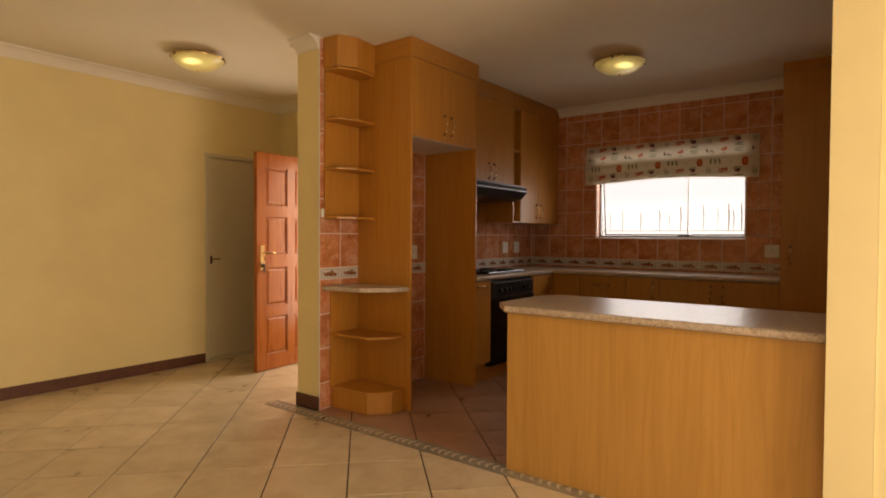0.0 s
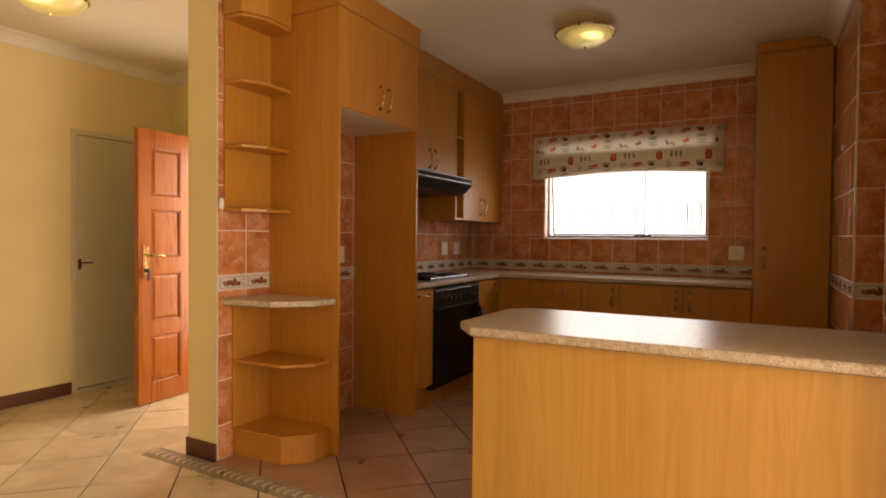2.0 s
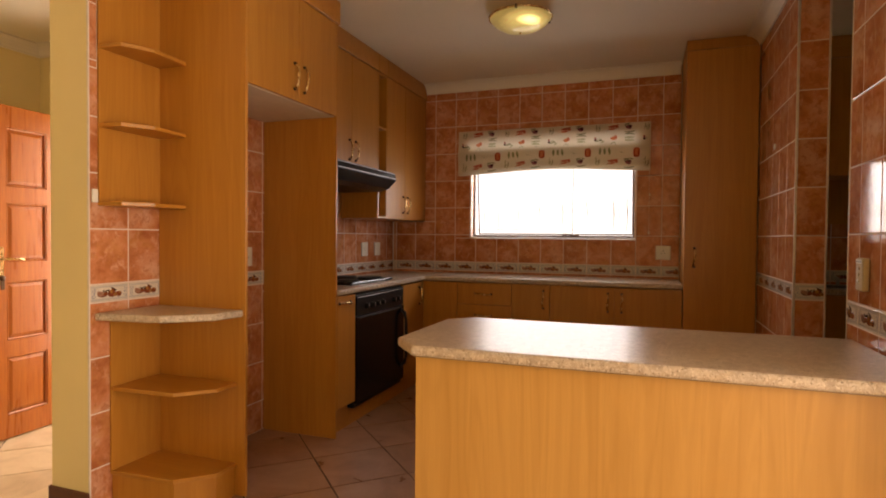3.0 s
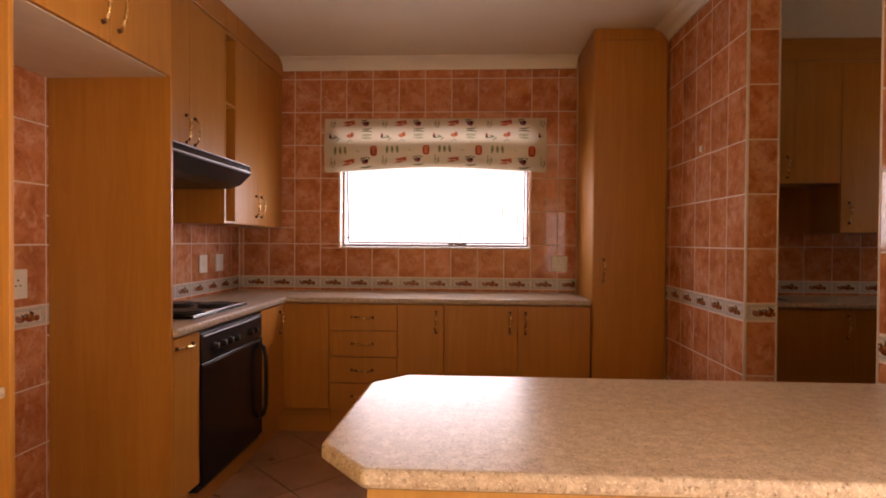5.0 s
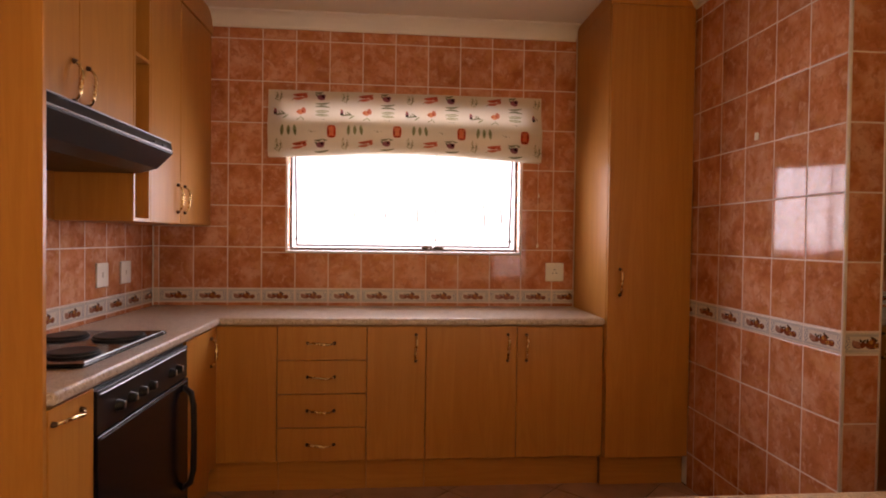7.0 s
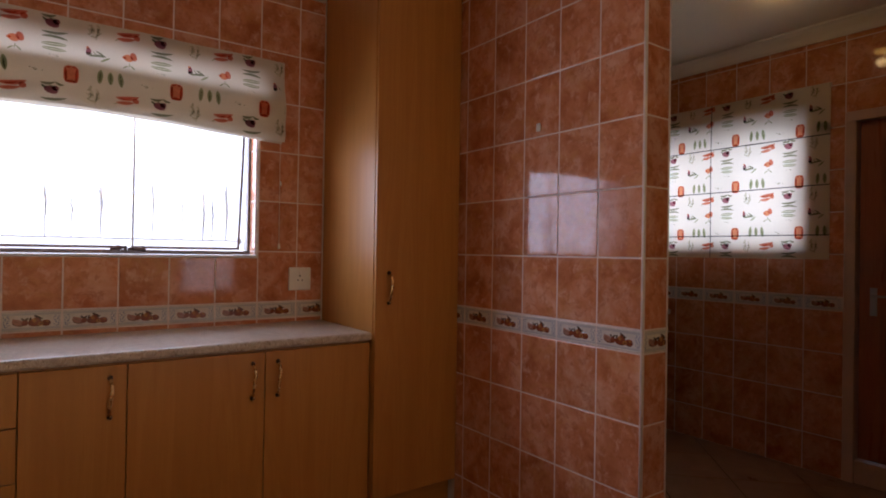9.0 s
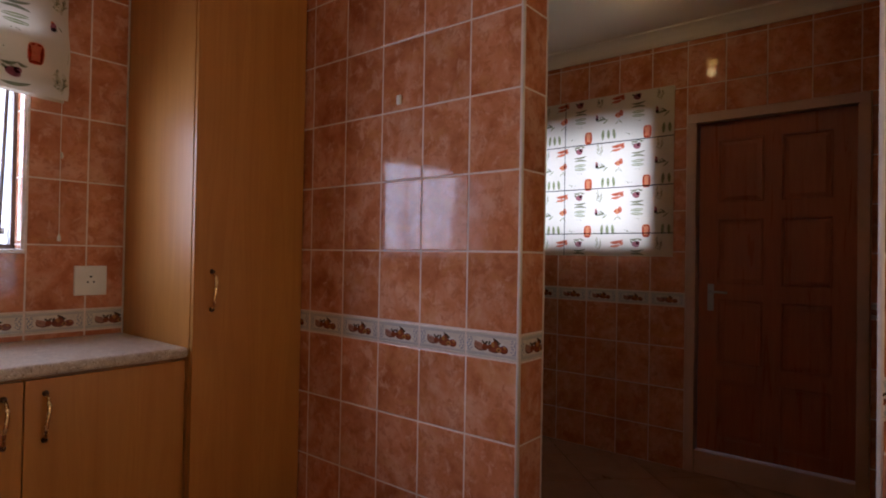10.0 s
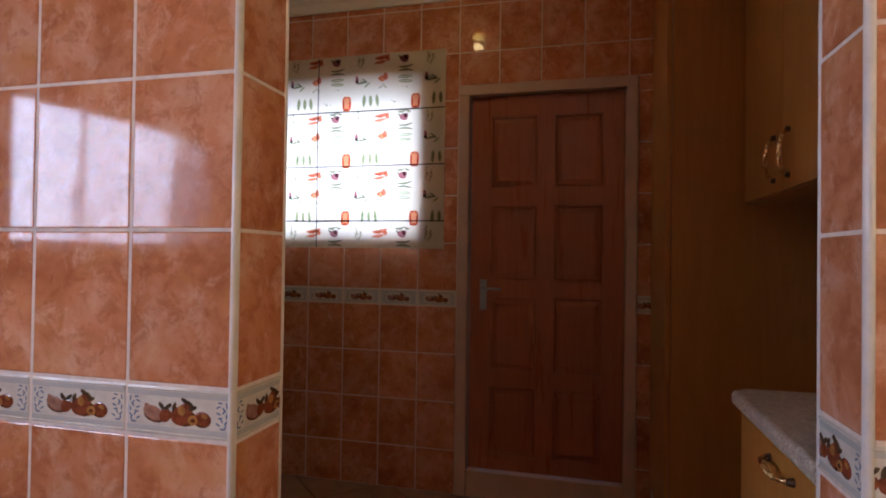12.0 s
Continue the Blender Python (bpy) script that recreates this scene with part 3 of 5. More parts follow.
# hob
hob = thing("electric_hob", (-2.87, 4.44, TOP), "black electric hob with four solid plates, set in the worktop", "hob")
HX0, HX1, HY0, HY1 = -3.09, -2.665, 4.05, 4.70
part("plate", box(HX0, HX1, HY0, HY1, TOP + 0.001, TOP + 0.016, 0.006, seg=2), HOB_BLACK, hob)
part("rim", tube([(HX1 - 0.008, HY0 + 0.02, TOP + 0.017), (HX1 - 0.008, HY1 - 0.02, TOP + 0.017)], 0.0022), CHROME, hob, "bright steel edge")
for x, y, r in ((-2.98, 4.21, 0.09), (-2.98, 4.53, 0.075), (-2.78, 4.21, 0.075), (-2.78, 4.53, 0.09)):
    part("hotplate", lathe([(0.0, 0.0), (r + 0.006, 0.0), (r + 0.006, 0.004), (r, 0.006), (r, 0.012), (r - 0.006, 0.014), (0.02, 0.012), (0.0, 0.012)], (x, y, TOP + 0.0155), sides=28), IRON, hob)

# worktops
worktop([(KX0 + 0.002, 3.772), (-2.592, 3.772), (-2.592, 5.185), (-0.559, 5.185), (-0.559, KY1 - 0.002), (KX0 + 0.002, KY1 - 0.002)], TOP, "L-shaped speckled beige laminate worktop with a rounded edge")

# fridge bay with cupboard over it
bay = thing("fridge_housing", (-2.88, 3.40, 0), "empty tall beech laminate fridge housing with two doors on top", "cupboard")
FB0, FB1, FBX = 2.915, 3.755, -2.612
part("side_panel", box(KX0 + 0.003, FBX, FB0, FB0 + 0.018, 0.001, 2.56, 0.001), BEECH, bay)
part("side_panel", box(KX0 + 0.003, FBX, FB1 - 0.002, FB1 + 0.014, 0.001, 2.56, 0.001), BEECH, bay)
part("bottom_board", box(KX0 + 0.003, FBX - 0.022, FB0 + 0.018, FB1 - 0.003, 1.995, 2.013), BOARD_WHITE, bay, "pale melamine underside")
part("back_board", box(KX0 + 0.004, KX0 + 0.012, FB0 + 0.02, FB1 - 0.004, 2.014, 2.56), BEECH, bay)
mid = (FB0 + FB1) / 2 + 0.02
front("door", bay, "x+", FBX, FB0 + 0.018, mid, 1.995, 2.56, (mid - 0.045, 2.125, "v"))
front("door", bay, "x+", FBX, mid, FB1 - 0.003, 1.995, 2.56, (mid + 0.045, 2.125, "v"))
part("pelmet", box(KX0 + 0.003, FBX + 0.012, FB0 - 0.008, FB1 + 0.02, 2.562, CEIL - 0.001, 0.003), BEECH_FLAT, bay)

# open corner shelves at the end of the housing
sh = thing("corner_shelf_unit", (-2.95, 2.75, 0), "open beech laminate end shelves with cut corners", "shelf")
UP = [(KX0 + 0.003, 2.572), (-3.02, 2.585), (-2.955, 2.71), (-2.97, FB0 - 0.001), (KX0 + 0.003, FB0 - 0.001)]
LOWP = [(KX0 + 0.003, 2.63), (-2.79, 2.65), (-2.66, 2.78), (-2.66, FB0 - 0.001), (KX0 + 0.003, FB0 - 0.001)]
part("back_panel", box(KX0 + 0.003, KX0 + 0.012, 2.572, FB0 - 0.002, 1.41, 2.56), BEECH, sh)
for z in (1.40, 1.755, 2.11, 2.47):
    part("shelf", prism(UP, z - 0.009, z + 0.009, 0.002, seg=1), BEECH_FLAT, sh)
part("pelmet", prism([(KX0 + 0.003, 2.562), (-3.01, 2.575), (-2.943, 2.705), (-2.96, FB0 - 0.009), (KX0 + 0.003, FB0 - 0.009)], 2.48, CEIL - 0.001, 0.003, seg=1), BEECH, sh)
part("worktop", prism([(KX0 + 0.003, 2.552), (-2.81, 2.60), (-2.65, 2.75), (-2.62, FB0 - 0.001), (KX0 + 0.003, FB0 - 0.001)], 0.872, 0.905, 0.008, seg=2), COUNTER, sh, "speckled laminate top")
part("back_panel", box(KX0 + 0.003, KX0 + 0.012, 2.63, FB0 - 0.002, 0.16, 0.871), BEECH, sh)
part("shelf", prism(LOWP, 0.535, 0.553, 0.002, seg=1), BEECH_FLAT, sh)
part("shelf", prism([(x, y) for x, y in LOWP], 0.142, 0.16, 0.002, seg=1), BEECH_FLAT, sh)
part("plinth", prism([(KX0 + 0.003, 2.64), (-2.795, 2.66), (-2.67, 2.785), (-2.67, FB0 - 0.001), (KX0 + 0.003, FB0 - 0.001)], 0.001, 0.141, 0.002, seg=1), BEECH, sh)

# wall cupboards on the west wall
UX = -2.815
WT, WB, HB = 2.56, 1.41, 1.775
up = thing("wall_cabinet", (-2.99, 4.3, HB), "beech laminate wall cabinet with two doors above the hood", "cabinet", "wall cabinets")
part("body", box(KX0 + 0.003, UX - 0.02, 3.772, 4.725, HB, WT), BEECH, up)
front("door", up, "x+", UX, 3.772, 4.31, HB, WT, (4.27, HB + 0.105, "v"))
front("door", up, "x+", UX, 4.31, 4.725, HB, WT, (4.36, HB + 0.105, "v"))
part("pelmet", box(KX0 + 0.003, UX + 0.008, 3.776, 4.725, WT + 0.002, CEIL - 0.001, 0.003), BEECH_FLAT, up)
part("splash_panel", box(KX0 + 0.003, KX0 + 0.016, 3.772, 4.725, WB, HB - 0.001), BEECH, up)
nic = thing("open_shelf_cabinet", (-2.99, 4.87, WB), "narrow open beech laminate shelf column between wall cabinets", "shelf", "wall cabinets")
N0, N1 = 4.727, 4.895
part("side_panel", box(KX0 + 0.003, UX, N0, N0 + 0.016, WB, WT), BEECH, nic)
part("side_panel", box(KX0 + 0.003, UX, N1 - 0.016, N1, WB, WT), BEECH, nic)
part("back_board", box(KX0 + 0.003, KX0 + 0.010, N0 + 0.016, N1 - 0.016, WB, WT), BEECH, nic)
for z in (WB + 0.008, 1.78, 2.13, WT - 0.01):
    part("shelf", box(KX0 + 0.011, UX, N0 + 0.0165, N1 - 0.0165, z - 0.008, z + 0.008, 0.001), BEECH_FLAT, nic)
part("pelmet", box(KX0 + 0.003, UX + 0.008, N0, N1 - 0.001, WT + 0.002, CEIL - 0.001, 0.003), BEECH_FLAT, nic)
up = thing("wall_cabinet", (-2.99, 5.35, WB), "tall beech laminate wall cabinet with two doors beside the window", "cabinet", "wall cabinets")
part("body", box(KX0 + 0.003, UX - 0.02, 4.897, KY1 - 0.003, WB, WT), BEECH, up)
front("door", up, "x+", UX, 4.897, 5.26, WB, WT, (5.215, WB + 0.13, "v"))
front("door", up, "x+", UX, 5.26, KY1 - 0.006, WB, WT, (5.31, WB + 0.13, "v"))
part("pelmet", box(KX0 + 0.003, UX + 0.008, 4.897, KY1 - 0.003, WT + 0.002, CEIL - 0.001, 0.003), BEECH_FLAT, up)

# cooker hood
hood = thing("cooker_hood", (-2.9, 4.3, 1.66), "black slanted cooker hood with a steel front strip", "cooker hood")
H0, H1 = 3.782, 4.71


def side_prism(profile, y0, y1, bevel=0.003):
    bm = bmesh.new()
    a = [bm.verts.new((x, y0, z)) for x, z in profile]
    b = [bm.verts.new((x, y1, z)) for x, z in profile]
    bm.faces.new(a)
    bm.faces.new(b)
    for i in range(len(profile)):
        j = (i + 1) % len(profile)
        bm.faces.new((a[i], a[j], b[j], b[i]))
    bmesh.ops.recalc_face_normals(bm, faces=bm.faces)
    if bevel:
        bmesh.ops.bevel(bm, geom=bm.edges[:], offset=bevel, segments=2, profile=0.5, affect="EDGES")
    return bm


part("body", side_prism([(KX0 + 0.018, 1.772), (-2.70, 1.764), (-2.655, 1.748), (-2.645, 1.698), (-2.71, 1.633), (-2.78, 1.613), (KX0 + 0.018, 1.613)], H0, H1), BLACK, hood)
part("front_strip", box(-2.653, -2.641, H0 + 0.01, H1 - 0.012, 1.7035, 1.7095, 0.002), CHROME, hood, "bright steel strip")
part("trim_line", box(-2.661, -2.649, H0 + 0.02, H1 - 0.01, 1.742, 1.746, 0.001), CHROME, hood, "thin bright line")
for y in (4.52, 4.60):
    part("switch", box(-2.641, -2.636, y - 0.022, y + 0.022, 1.711, 1.720, 0.001), BLACK, hood)

# island
isl = thing("kitchen_island", (-0.85, 2.85, 0), "breakfast counter with plain beech laminate front panels in a lit tone", "kitchen island")
IX0, IY0, IY1 = -1.535, 2.457, 3.06
part("front_panel", box(IX0, KX1 - 0.003, IY0, IY0 + 0.018, 0.002, ISLAND - 0.04, 0.001), LIT_BEECH, isl)
part("end_panel", box(IX0 + 0.0005, IX0 + 0.018, IY0 + 0.0185, IY1, 0.002, ISLAND - 0.04, 0.001), LIT_BEECH, isl)
part("body", box(IX0 + 0.019, KX1 - 0.003, IY0 + 0.019, IY1 - 0.02, PLINTH, ISLAND - 0.041), BEECH, isl)
part("plinth", box(IX0 + 0.019, KX1 - 0.003, IY1 - 0.09, IY1 - 0.07, 0.002, PLINTH - 0.001), BEECH_FLAT, isl)
for k in range(3):
    w = (KX1 - 0.003 - IX0 - 0.02) / 3
    u0 = IX0 + 0.02 + k * w
    front("door", isl, "y+", IY1, u0, u0 + w, PLINTH, ISLAND - 0.045, (u0 + 0.05, ISLAND - 0.16, "v"))
worktop([(-1.65, 2.56), (-1.54, 2.425), (KX1 - 0.002, 2.425), (KX1 - 0.002, 3.165), (-1.54, 3.165), (-1.64, 3.06)], ISLAND, "speckled beige laminate breakfast counter top with cut corners")

# ---- kitchen window ----
win = thing("window_1", ((WIN[0] + WIN[1]) / 2, 5.86, WIN[2]), "wide window with a thin brown frame and bright daylight", "window", kind="structure")
fy0, fy1 = 5.845, 5.88
tiled_reveals = ((WIN[1] - 0.0095, -1), (WIN[0] + 0.0095, 1))
part("window_sill", box(WIN[0], WIN[1], KY1 - 0.004, 5.845, WIN[2] + 0.001, WIN[2] + 0.012, 0.002), REVEAL, win)
fr = wall_boxes("y", fy0, fy1, WIN[0] + 0.002, WIN[1] - 0.002, WIN[2] + 0.013, WIN[3] - 0.002, [(WIN[0] + 0.02, WIN[1] - 0.02, WIN[2] + 0.032, WIN[3] - 0.02)])
part("window_frame", fr, STEEL_FRAME, win, "thin brown steel frame")
part("mullion", box(-1.446, -1.437, fy0 + 0.004, fy1 - 0.004, WIN[2] + 0.033, WIN[3] - 0.021, 0.002), REVEAL, win, "pale slim mullion")
SASH = math.tan(radians(7))


def leaning(bm, top):
    """Swing a sash out about its top edge."""
    for v in bm.verts:
        v.co.y += (top - v.co.z) * SASH
    return bm


for a, b in ((WIN[0] + 0.022, -1.452), (-1.432, WIN[1] - 0.022)):
    z0, z1 = WIN[2] + 0.036, WIN[3] - 0.024
    p = part("sash", leaning(wall_boxes("y", 5.868, 5.884, a, b, z0, z1, [(a + (0.012 if a < -2 else 0), b - (0.012 if b > -1 else 0), z0 + 0.014, z1 - 0.014)]), z1), STEEL_FRAME, win, "slim brown sash, open a little at the foot")
    g = part("pane", leaning(box(a + 0.0125, b - 0.0125, 5.875, 5.878, z0 + 0.0145, z1 - 0.0145), z1), GLASS, p)
    g.visible_shadow = False
part("window_stay", tube([(-1.53, 5.84, WIN[2] + 0.032), (-1.49, 5.828, WIN[2] + 0.040), (-1.44, 5.822, WIN[2] + 0.036), (-1.39, 5.84, WIN[2] + 0.032)], [0.006, 0.008, 0.009, 0.006], sides=6), BRONZE, win)
for x in (-1.50, -1.47, -1.40):
    part("stay_peg", tube([(x, 5.838, WIN[2] + 0.026), (x, 5.838, WIN[2] + 0.052)], 0.005, sides=6), BRONZE, win)

# ---- printed roman blinds ----


def ellipse(cx, cz, rx, rz, turn=0.0, n=10, cut=0.0):
    """Outline points of an ellipse, flattened on one side by cut."""
    c, s = math.cos(turn), math.sin(turn)
    pts = []
    for k in range(n):
        a = k * math.tau / n
        px, pz = rx * math.cos(a), rz * math.sin(a) * (1 - cut * (math.sin(a) > 0))
        pts.append((cx + c * px - s * pz, cz + s * px + c * pz))
    return pts


def pod(cx, h, length, thick, turn=0.0, bend=0.0, n=9):
    """A long pointed pod, bent upwards at the ends by bend."""
    top, low = [], []
    c, s_ = math.cos(turn), math.sin(turn)
    for k in range(n):
        f = 2 * k / (n - 1) - 1
        w = thick / 2 * max(0.06, 1 - f * f) ** 0.6
        for line, y in ((top, bend * f * f + w), (low, bend * f * f - w)):
            px, py = f * length / 2, y
            line.append((cx + c * px - s_ * py, h - s_ * px - c * py))
    return top + low[::-1]


def ring(cx, h, length, thick, turn=0.0):
    """The outline of an open pod: two thin lips."""
    return [pod(cx, h - thick * 0.36, length, thick * 0.48, turn, -thick * 0.22), pod(cx, h + thick * 0.36, length, thick * 0.48, turn, thick * 0.22)]


def dabs(cx, h, rx, rh, count, size, seed):
    """Loose brush dabs within an oval."""
    r = random.Random(seed)
    out = []
    for _ in range(count):
        a, d = r.uniform(0, math.tau), math.sqrt(r.random())
        out.append(ellipse(cx + rx * d * math.cos(a), h + rh * d * math.sin(a), size * r.uniform(0.7, 1.5), size * r.uniform(0.3, 0.6), r.uniform(0, 3.1), 7))
    return out


# one repeat of the vegetable print, 0.395 m wide and 0.28 m high: (kind of print, outline of (along, down))
REPEAT_W, REPEAT_H = 0.395, 0.28
PRINTS = (
    # herb sprig, pair of chillies, aubergine
    [("grey", q) for q in dabs(0.046, 0.038, 0.024, 0.034, 24, 0.009, 3)]
    + [("green", q) for q in dabs(0.046, 0.040, 0.018, 0.030, 7, 0.004, 4)]
    + [("red", pod(0.176, 0.028, 0.088, 0.020, 0.16, 0.006)), ("red", pod(0.166, 0.050, 0.066, 0.016, 0.12, 0.003)), ("red", ellipse(0.207, 0.034, 0.013, 0.012, 0.2)), ("orange", pod(0.168, 0.031, 0.044, 0.006, 0.16, 0.004)), ("green", pod(0.131, 0.058, 0.018, 0.004, 0.5))]
    + [("purple", ellipse(0.299, 0.040, 0.025, 0.016, 0.25)), ("purple", ellipse(0.314, 0.031, 0.013, 0.011)), ("dark", pod(0.288, 0.014, 0.050, 0.011, 0.1, 0.006)), ("dark", pod(0.326, 0.013, 0.032, 0.010, -0.3, 0.005)), ("dark", ellipse(0.274, 0.027, 0.010, 0.005, 0.6, 8)), ("dark", pod(0.305, 0.024, 0.034, 0.005, -0.2))]
    # bundle of beans and two open pods
    + [("dark", pod(0.309, 0.078 + d, 0.088, 0.011, e, f)) for d, e, f in ((0.0, 0.08, 0.006), (0.014, -0.04, -0.006))]
    + [("green", q) for q in ring(0.307, 0.124, 0.084, 0.014, 0.03) + ring(0.307, 0.146, 0.082, 0.013, -0.04)]
    + [("dark", q) for q in dabs(0.315, 0.170, 0.034, 0.006, 5, 0.003, 8)]
    # little pot with a sprig
    + [("purple", ellipse(0.030, 0.130, 0.010, 0.017, 0.1)), ("dark", ellipse(0.031, 0.140, 0.011, 0.008)), ("orange", ellipse(0.027, 0.114, 0.006, 0.006)), ("dark", pod(0.062, 0.143, 0.062, 0.011, 0.12, -0.004)), ("dark", pod(0.072, 0.132, 0.036, 0.008, -0.5)), ("green", pod(0.090, 0.156, 0.042, 0.009, 0.6)), ("dark", pod(0.052, 0.133, 0.020, 0.004, -0.9))]
    # mushroom with a stalk and leaves
    + [("orange", ellipse(0.176, 0.128, 0.019, 0.016, 0.3)), ("red", ellipse(0.196, 0.118, 0.013, 0.019, -0.3)), ("orange", ellipse(0.160, 0.128, 0.008, 0.006)), ("green", pod(0.180, 0.160, 0.022, 0.004, 1.4)), ("green", pod(0.193, 0.168, 0.026, 0.006, -0.8)), ("green", pod(0.165, 0.170, 0.024, 0.006, 0.7))]
    # three leaves, seeds, red pepper
    + [("green", pod(0.072 + 0.038 * k, 0.234, 0.060 - 0.006 * (k == 1), 0.021, 1.5 + 0.1 * k)) for k in range(3)]
    + [("grey", pod(0.072 + 0.038 * k, 0.236, 0.044, 0.004, 1.5 + 0.1 * k)) for k in range(3)]
    + [("dark", q) for q in dabs(0.245, 0.246, 0.026, 0.014, 8, 0.003, 5)]
    + [("orange", [(0.3655 + 0.027 * math.copysign(abs(math.cos(k * math.tau / 16)) ** 0.6, math.cos(k * math.tau / 16)), 0.243 + 0.037 * math.copysign(abs(math.sin(k * math.tau / 16)) ** 0.6, math.sin(k * math.tau / 16))) for k in range(16)])]
    + [("red", pod(0.347, 0.246, 0.058, 0.010, 1.62)), ("red", pod(0.384, 0.246, 0.058, 0.010, 1.52)), ("red", pod(0.3655, 0.272, 0.040, 0.010, 0.0, -0.003)), ("red", pod(0.356, 0.214, 0.016, 0.007, 0.3)), ("red", pod(0.376, 0.214, 0.016, 0.007, -0.3))]
)
PRINT_MATS = {"red": P_RED, "orange": P_ORANGE, "green": P_GREEN, "dark": P_DARK, "purple": P_PURPLE, "grey": P_GREY}


def roman_blind(label, width, height, sag, place, repeat_h, phase, seams=(), folds=()):
    """A soft fabric blind, hung at place (a pose whose x runs along it and whose -y faces the room). sag(s, h): forward bulge."""
    root = new("roman_blind")
    root.empty_display_size = 0.05
    root.matrix_basis = place
    tagged(root, label, "blind")
    bm = bmesh.new()
    nu, nv = 48, 30
    drop = lambda s: folds[0](s) if folds else 0.0
    grid = [[bm.verts.new((width * i / nu, -sag(i / nu, j / nv), -height * j / nv - drop(i / nu) * (j / nv) ** 2)) for i in range(nu + 1)] for j in range(nv + 1)]
    for j in range(nv):
        for i in range(nu):
            bm.faces.new((grid[j][i], grid[j][i + 1], grid[j + 1][i + 1], grid[j + 1][i]))
    cloth = new("cloth", mesh_of("cloth", bm, FABRIC, True))
    cloth.parent = root
    if folds:
        bm = bmesh.new()
        rows = []
        for j in range(7):
            h = 0.50 + 0.52 * j / 6
            rows.append([bm.verts.new((width * i / nu, 0.008 + 0.006 * math.sin(i * 0.7), -height * h - drop(i / nu) * h * h * 0.8)) for i in range(nu + 1)])
        for r0, r1 in zip(rows, rows[1:]):
            for i in range(nu):
                bm.faces.new((r0[i], r0[i + 1], r1[i + 1], r1[i]))
        fold = new("fold", mesh_of("fold", bm, FABRIC, True))
        fold.parent = root
    prints = {k: bmesh.new() for k in PRINT_MATS}
    for rx in range(-1, int(width / REPEAT_W) + 2):
        for rz in range(-1, int(height / repeat_h) + 2):
            for kind, pts in PRINTS:
                out = []
                for px, ph in pts:
                    out.append((rx * REPEAT_W + px + phase[0], rz * repeat_h + ph * repeat_h / REPEAT_H + phase[1]))
                if min(p[0] for p in out) < 0.004 or max(p[0] for p in out) > width - 0.004 or min(p[1] for p in out) < 0.004 or max(p[1] for p in out) > height - 0.004:
                    continue
                b = prints[kind]
                vs = [b.verts.new((x, -sag(x / width, h / height) - 0.005, -h - drop(x / width) * (h / height) ** 2)) for x, h in out]
                b.faces.new(vs)
    for kind, b in prints.items():
        o = new("print", mesh_of("print", b, PRINT_MATS[kind]))
        o.parent = root
        tagged(o, kind + " printed vegetables", kind="stuff")
    for h in seams:
        b = bmesh.new()
        for k in range(24):
            x0, x1 = width * k / 24, width * (k + 1) / 24
            q = [(x, -sag(x / width, hh / height) - 0.0016, -hh) for x, hh in ((x0, h - 0.0035), (x1, h - 0.0035), (x1, h + 0.0035), (x0, h + 0.0035))]
            b.faces.new([b.verts.new(v) for v in q])
        o = new("seam", mesh_of("seam", b, SEAM_AND_SHADOW))
        o.parent = root
    if seams:
        # dark upright strip: the window mullion's shadow, drawn on the cloth
        b = bmesh.new()
        for k in range(20):
            h0, h1 = height * k / 20, height * (k + 1) / 20
            q = [(x, -sag(x / width, hh / height) - 0.0018, -hh) for x, hh in ((0.609, h0), (0.615, h0), (0.615, h1), (0.609, h1))]
            b.faces.new([b.verts.new(v) for v in q])
        o = new("pull_cord", mesh_of("pull_cord", b, SEAM_AND_SHADOW))
        o.parent = root
    rail = new("head_rail", mesh_of("head_rail", box(0.005, width - 0.005, 0.001, 0.022, -0.028, 0.0, 0.002), REVEAL))
    rail.parent = root
    return root


def sag_kitchen(s, h):
    roll = 0.0
    for c, w, a in ((0.62, 0.22, 0.030), (0.93, 0.10, 0.020)):
        roll += a * math.exp(-(((h - c) / w) ** 2))
    return 0.012 + roll * (0.85 + 0.25 * math.sin(s * 9.0)) + 0.004 * math.sin(s * 23 + h * 5)


roman_blind("gathered cream cotton roman blind with vegetable print, over the window", 1.675, 0.372, sag_kitchen, pose(-2.47, KY1 - 0.027, 2.238), 0.28, (0.014, 0.0), seams=(), folds=[lambda s: 0.022 * math.cos(s * 5.4 + 0.4) + 0.012])
roman_blind("lowered cream cotton roman blind with vegetable print, glowing with daylight", 1.345, 1.06, lambda s, h: 0.008 + 0.003 * math.sin(s * 11 + h * 7), pose(SX1 - 0.024, 5.66, 2.35, 0, 0, -90), 0.315, (0.025, -0.006), seams=(0.31, 0.611, 0.912), folds=[])

# blind cord on the window wall
cord = thing("blind_cord", (-0.80, 5.735, 1.3), "thin white blind cord with two small knobs", "cord")
part("string", tube([(-0.80, 5.738, 2.17), (-0.802, 5.738, 1.70), (-0.80, 5.738, 1.33)], 0.0012, sides=5), PLASTIC, cord)
part("knob", lathe([(0.001, 0.0), (0.007, 0.004), (0.006, 0.02), (0.001, 0.032)], (-0.80, 5.738, 1.30), sides=10), PLASTIC, cord)
part("knob", lathe([(0.001, 0.0), (0.006, 0.004), (0.005, 0.016), (0.001, 0.026)], (-0.797, 5.738, 1.62), sides=10), PLASTIC, cord)

# ---- doors ----


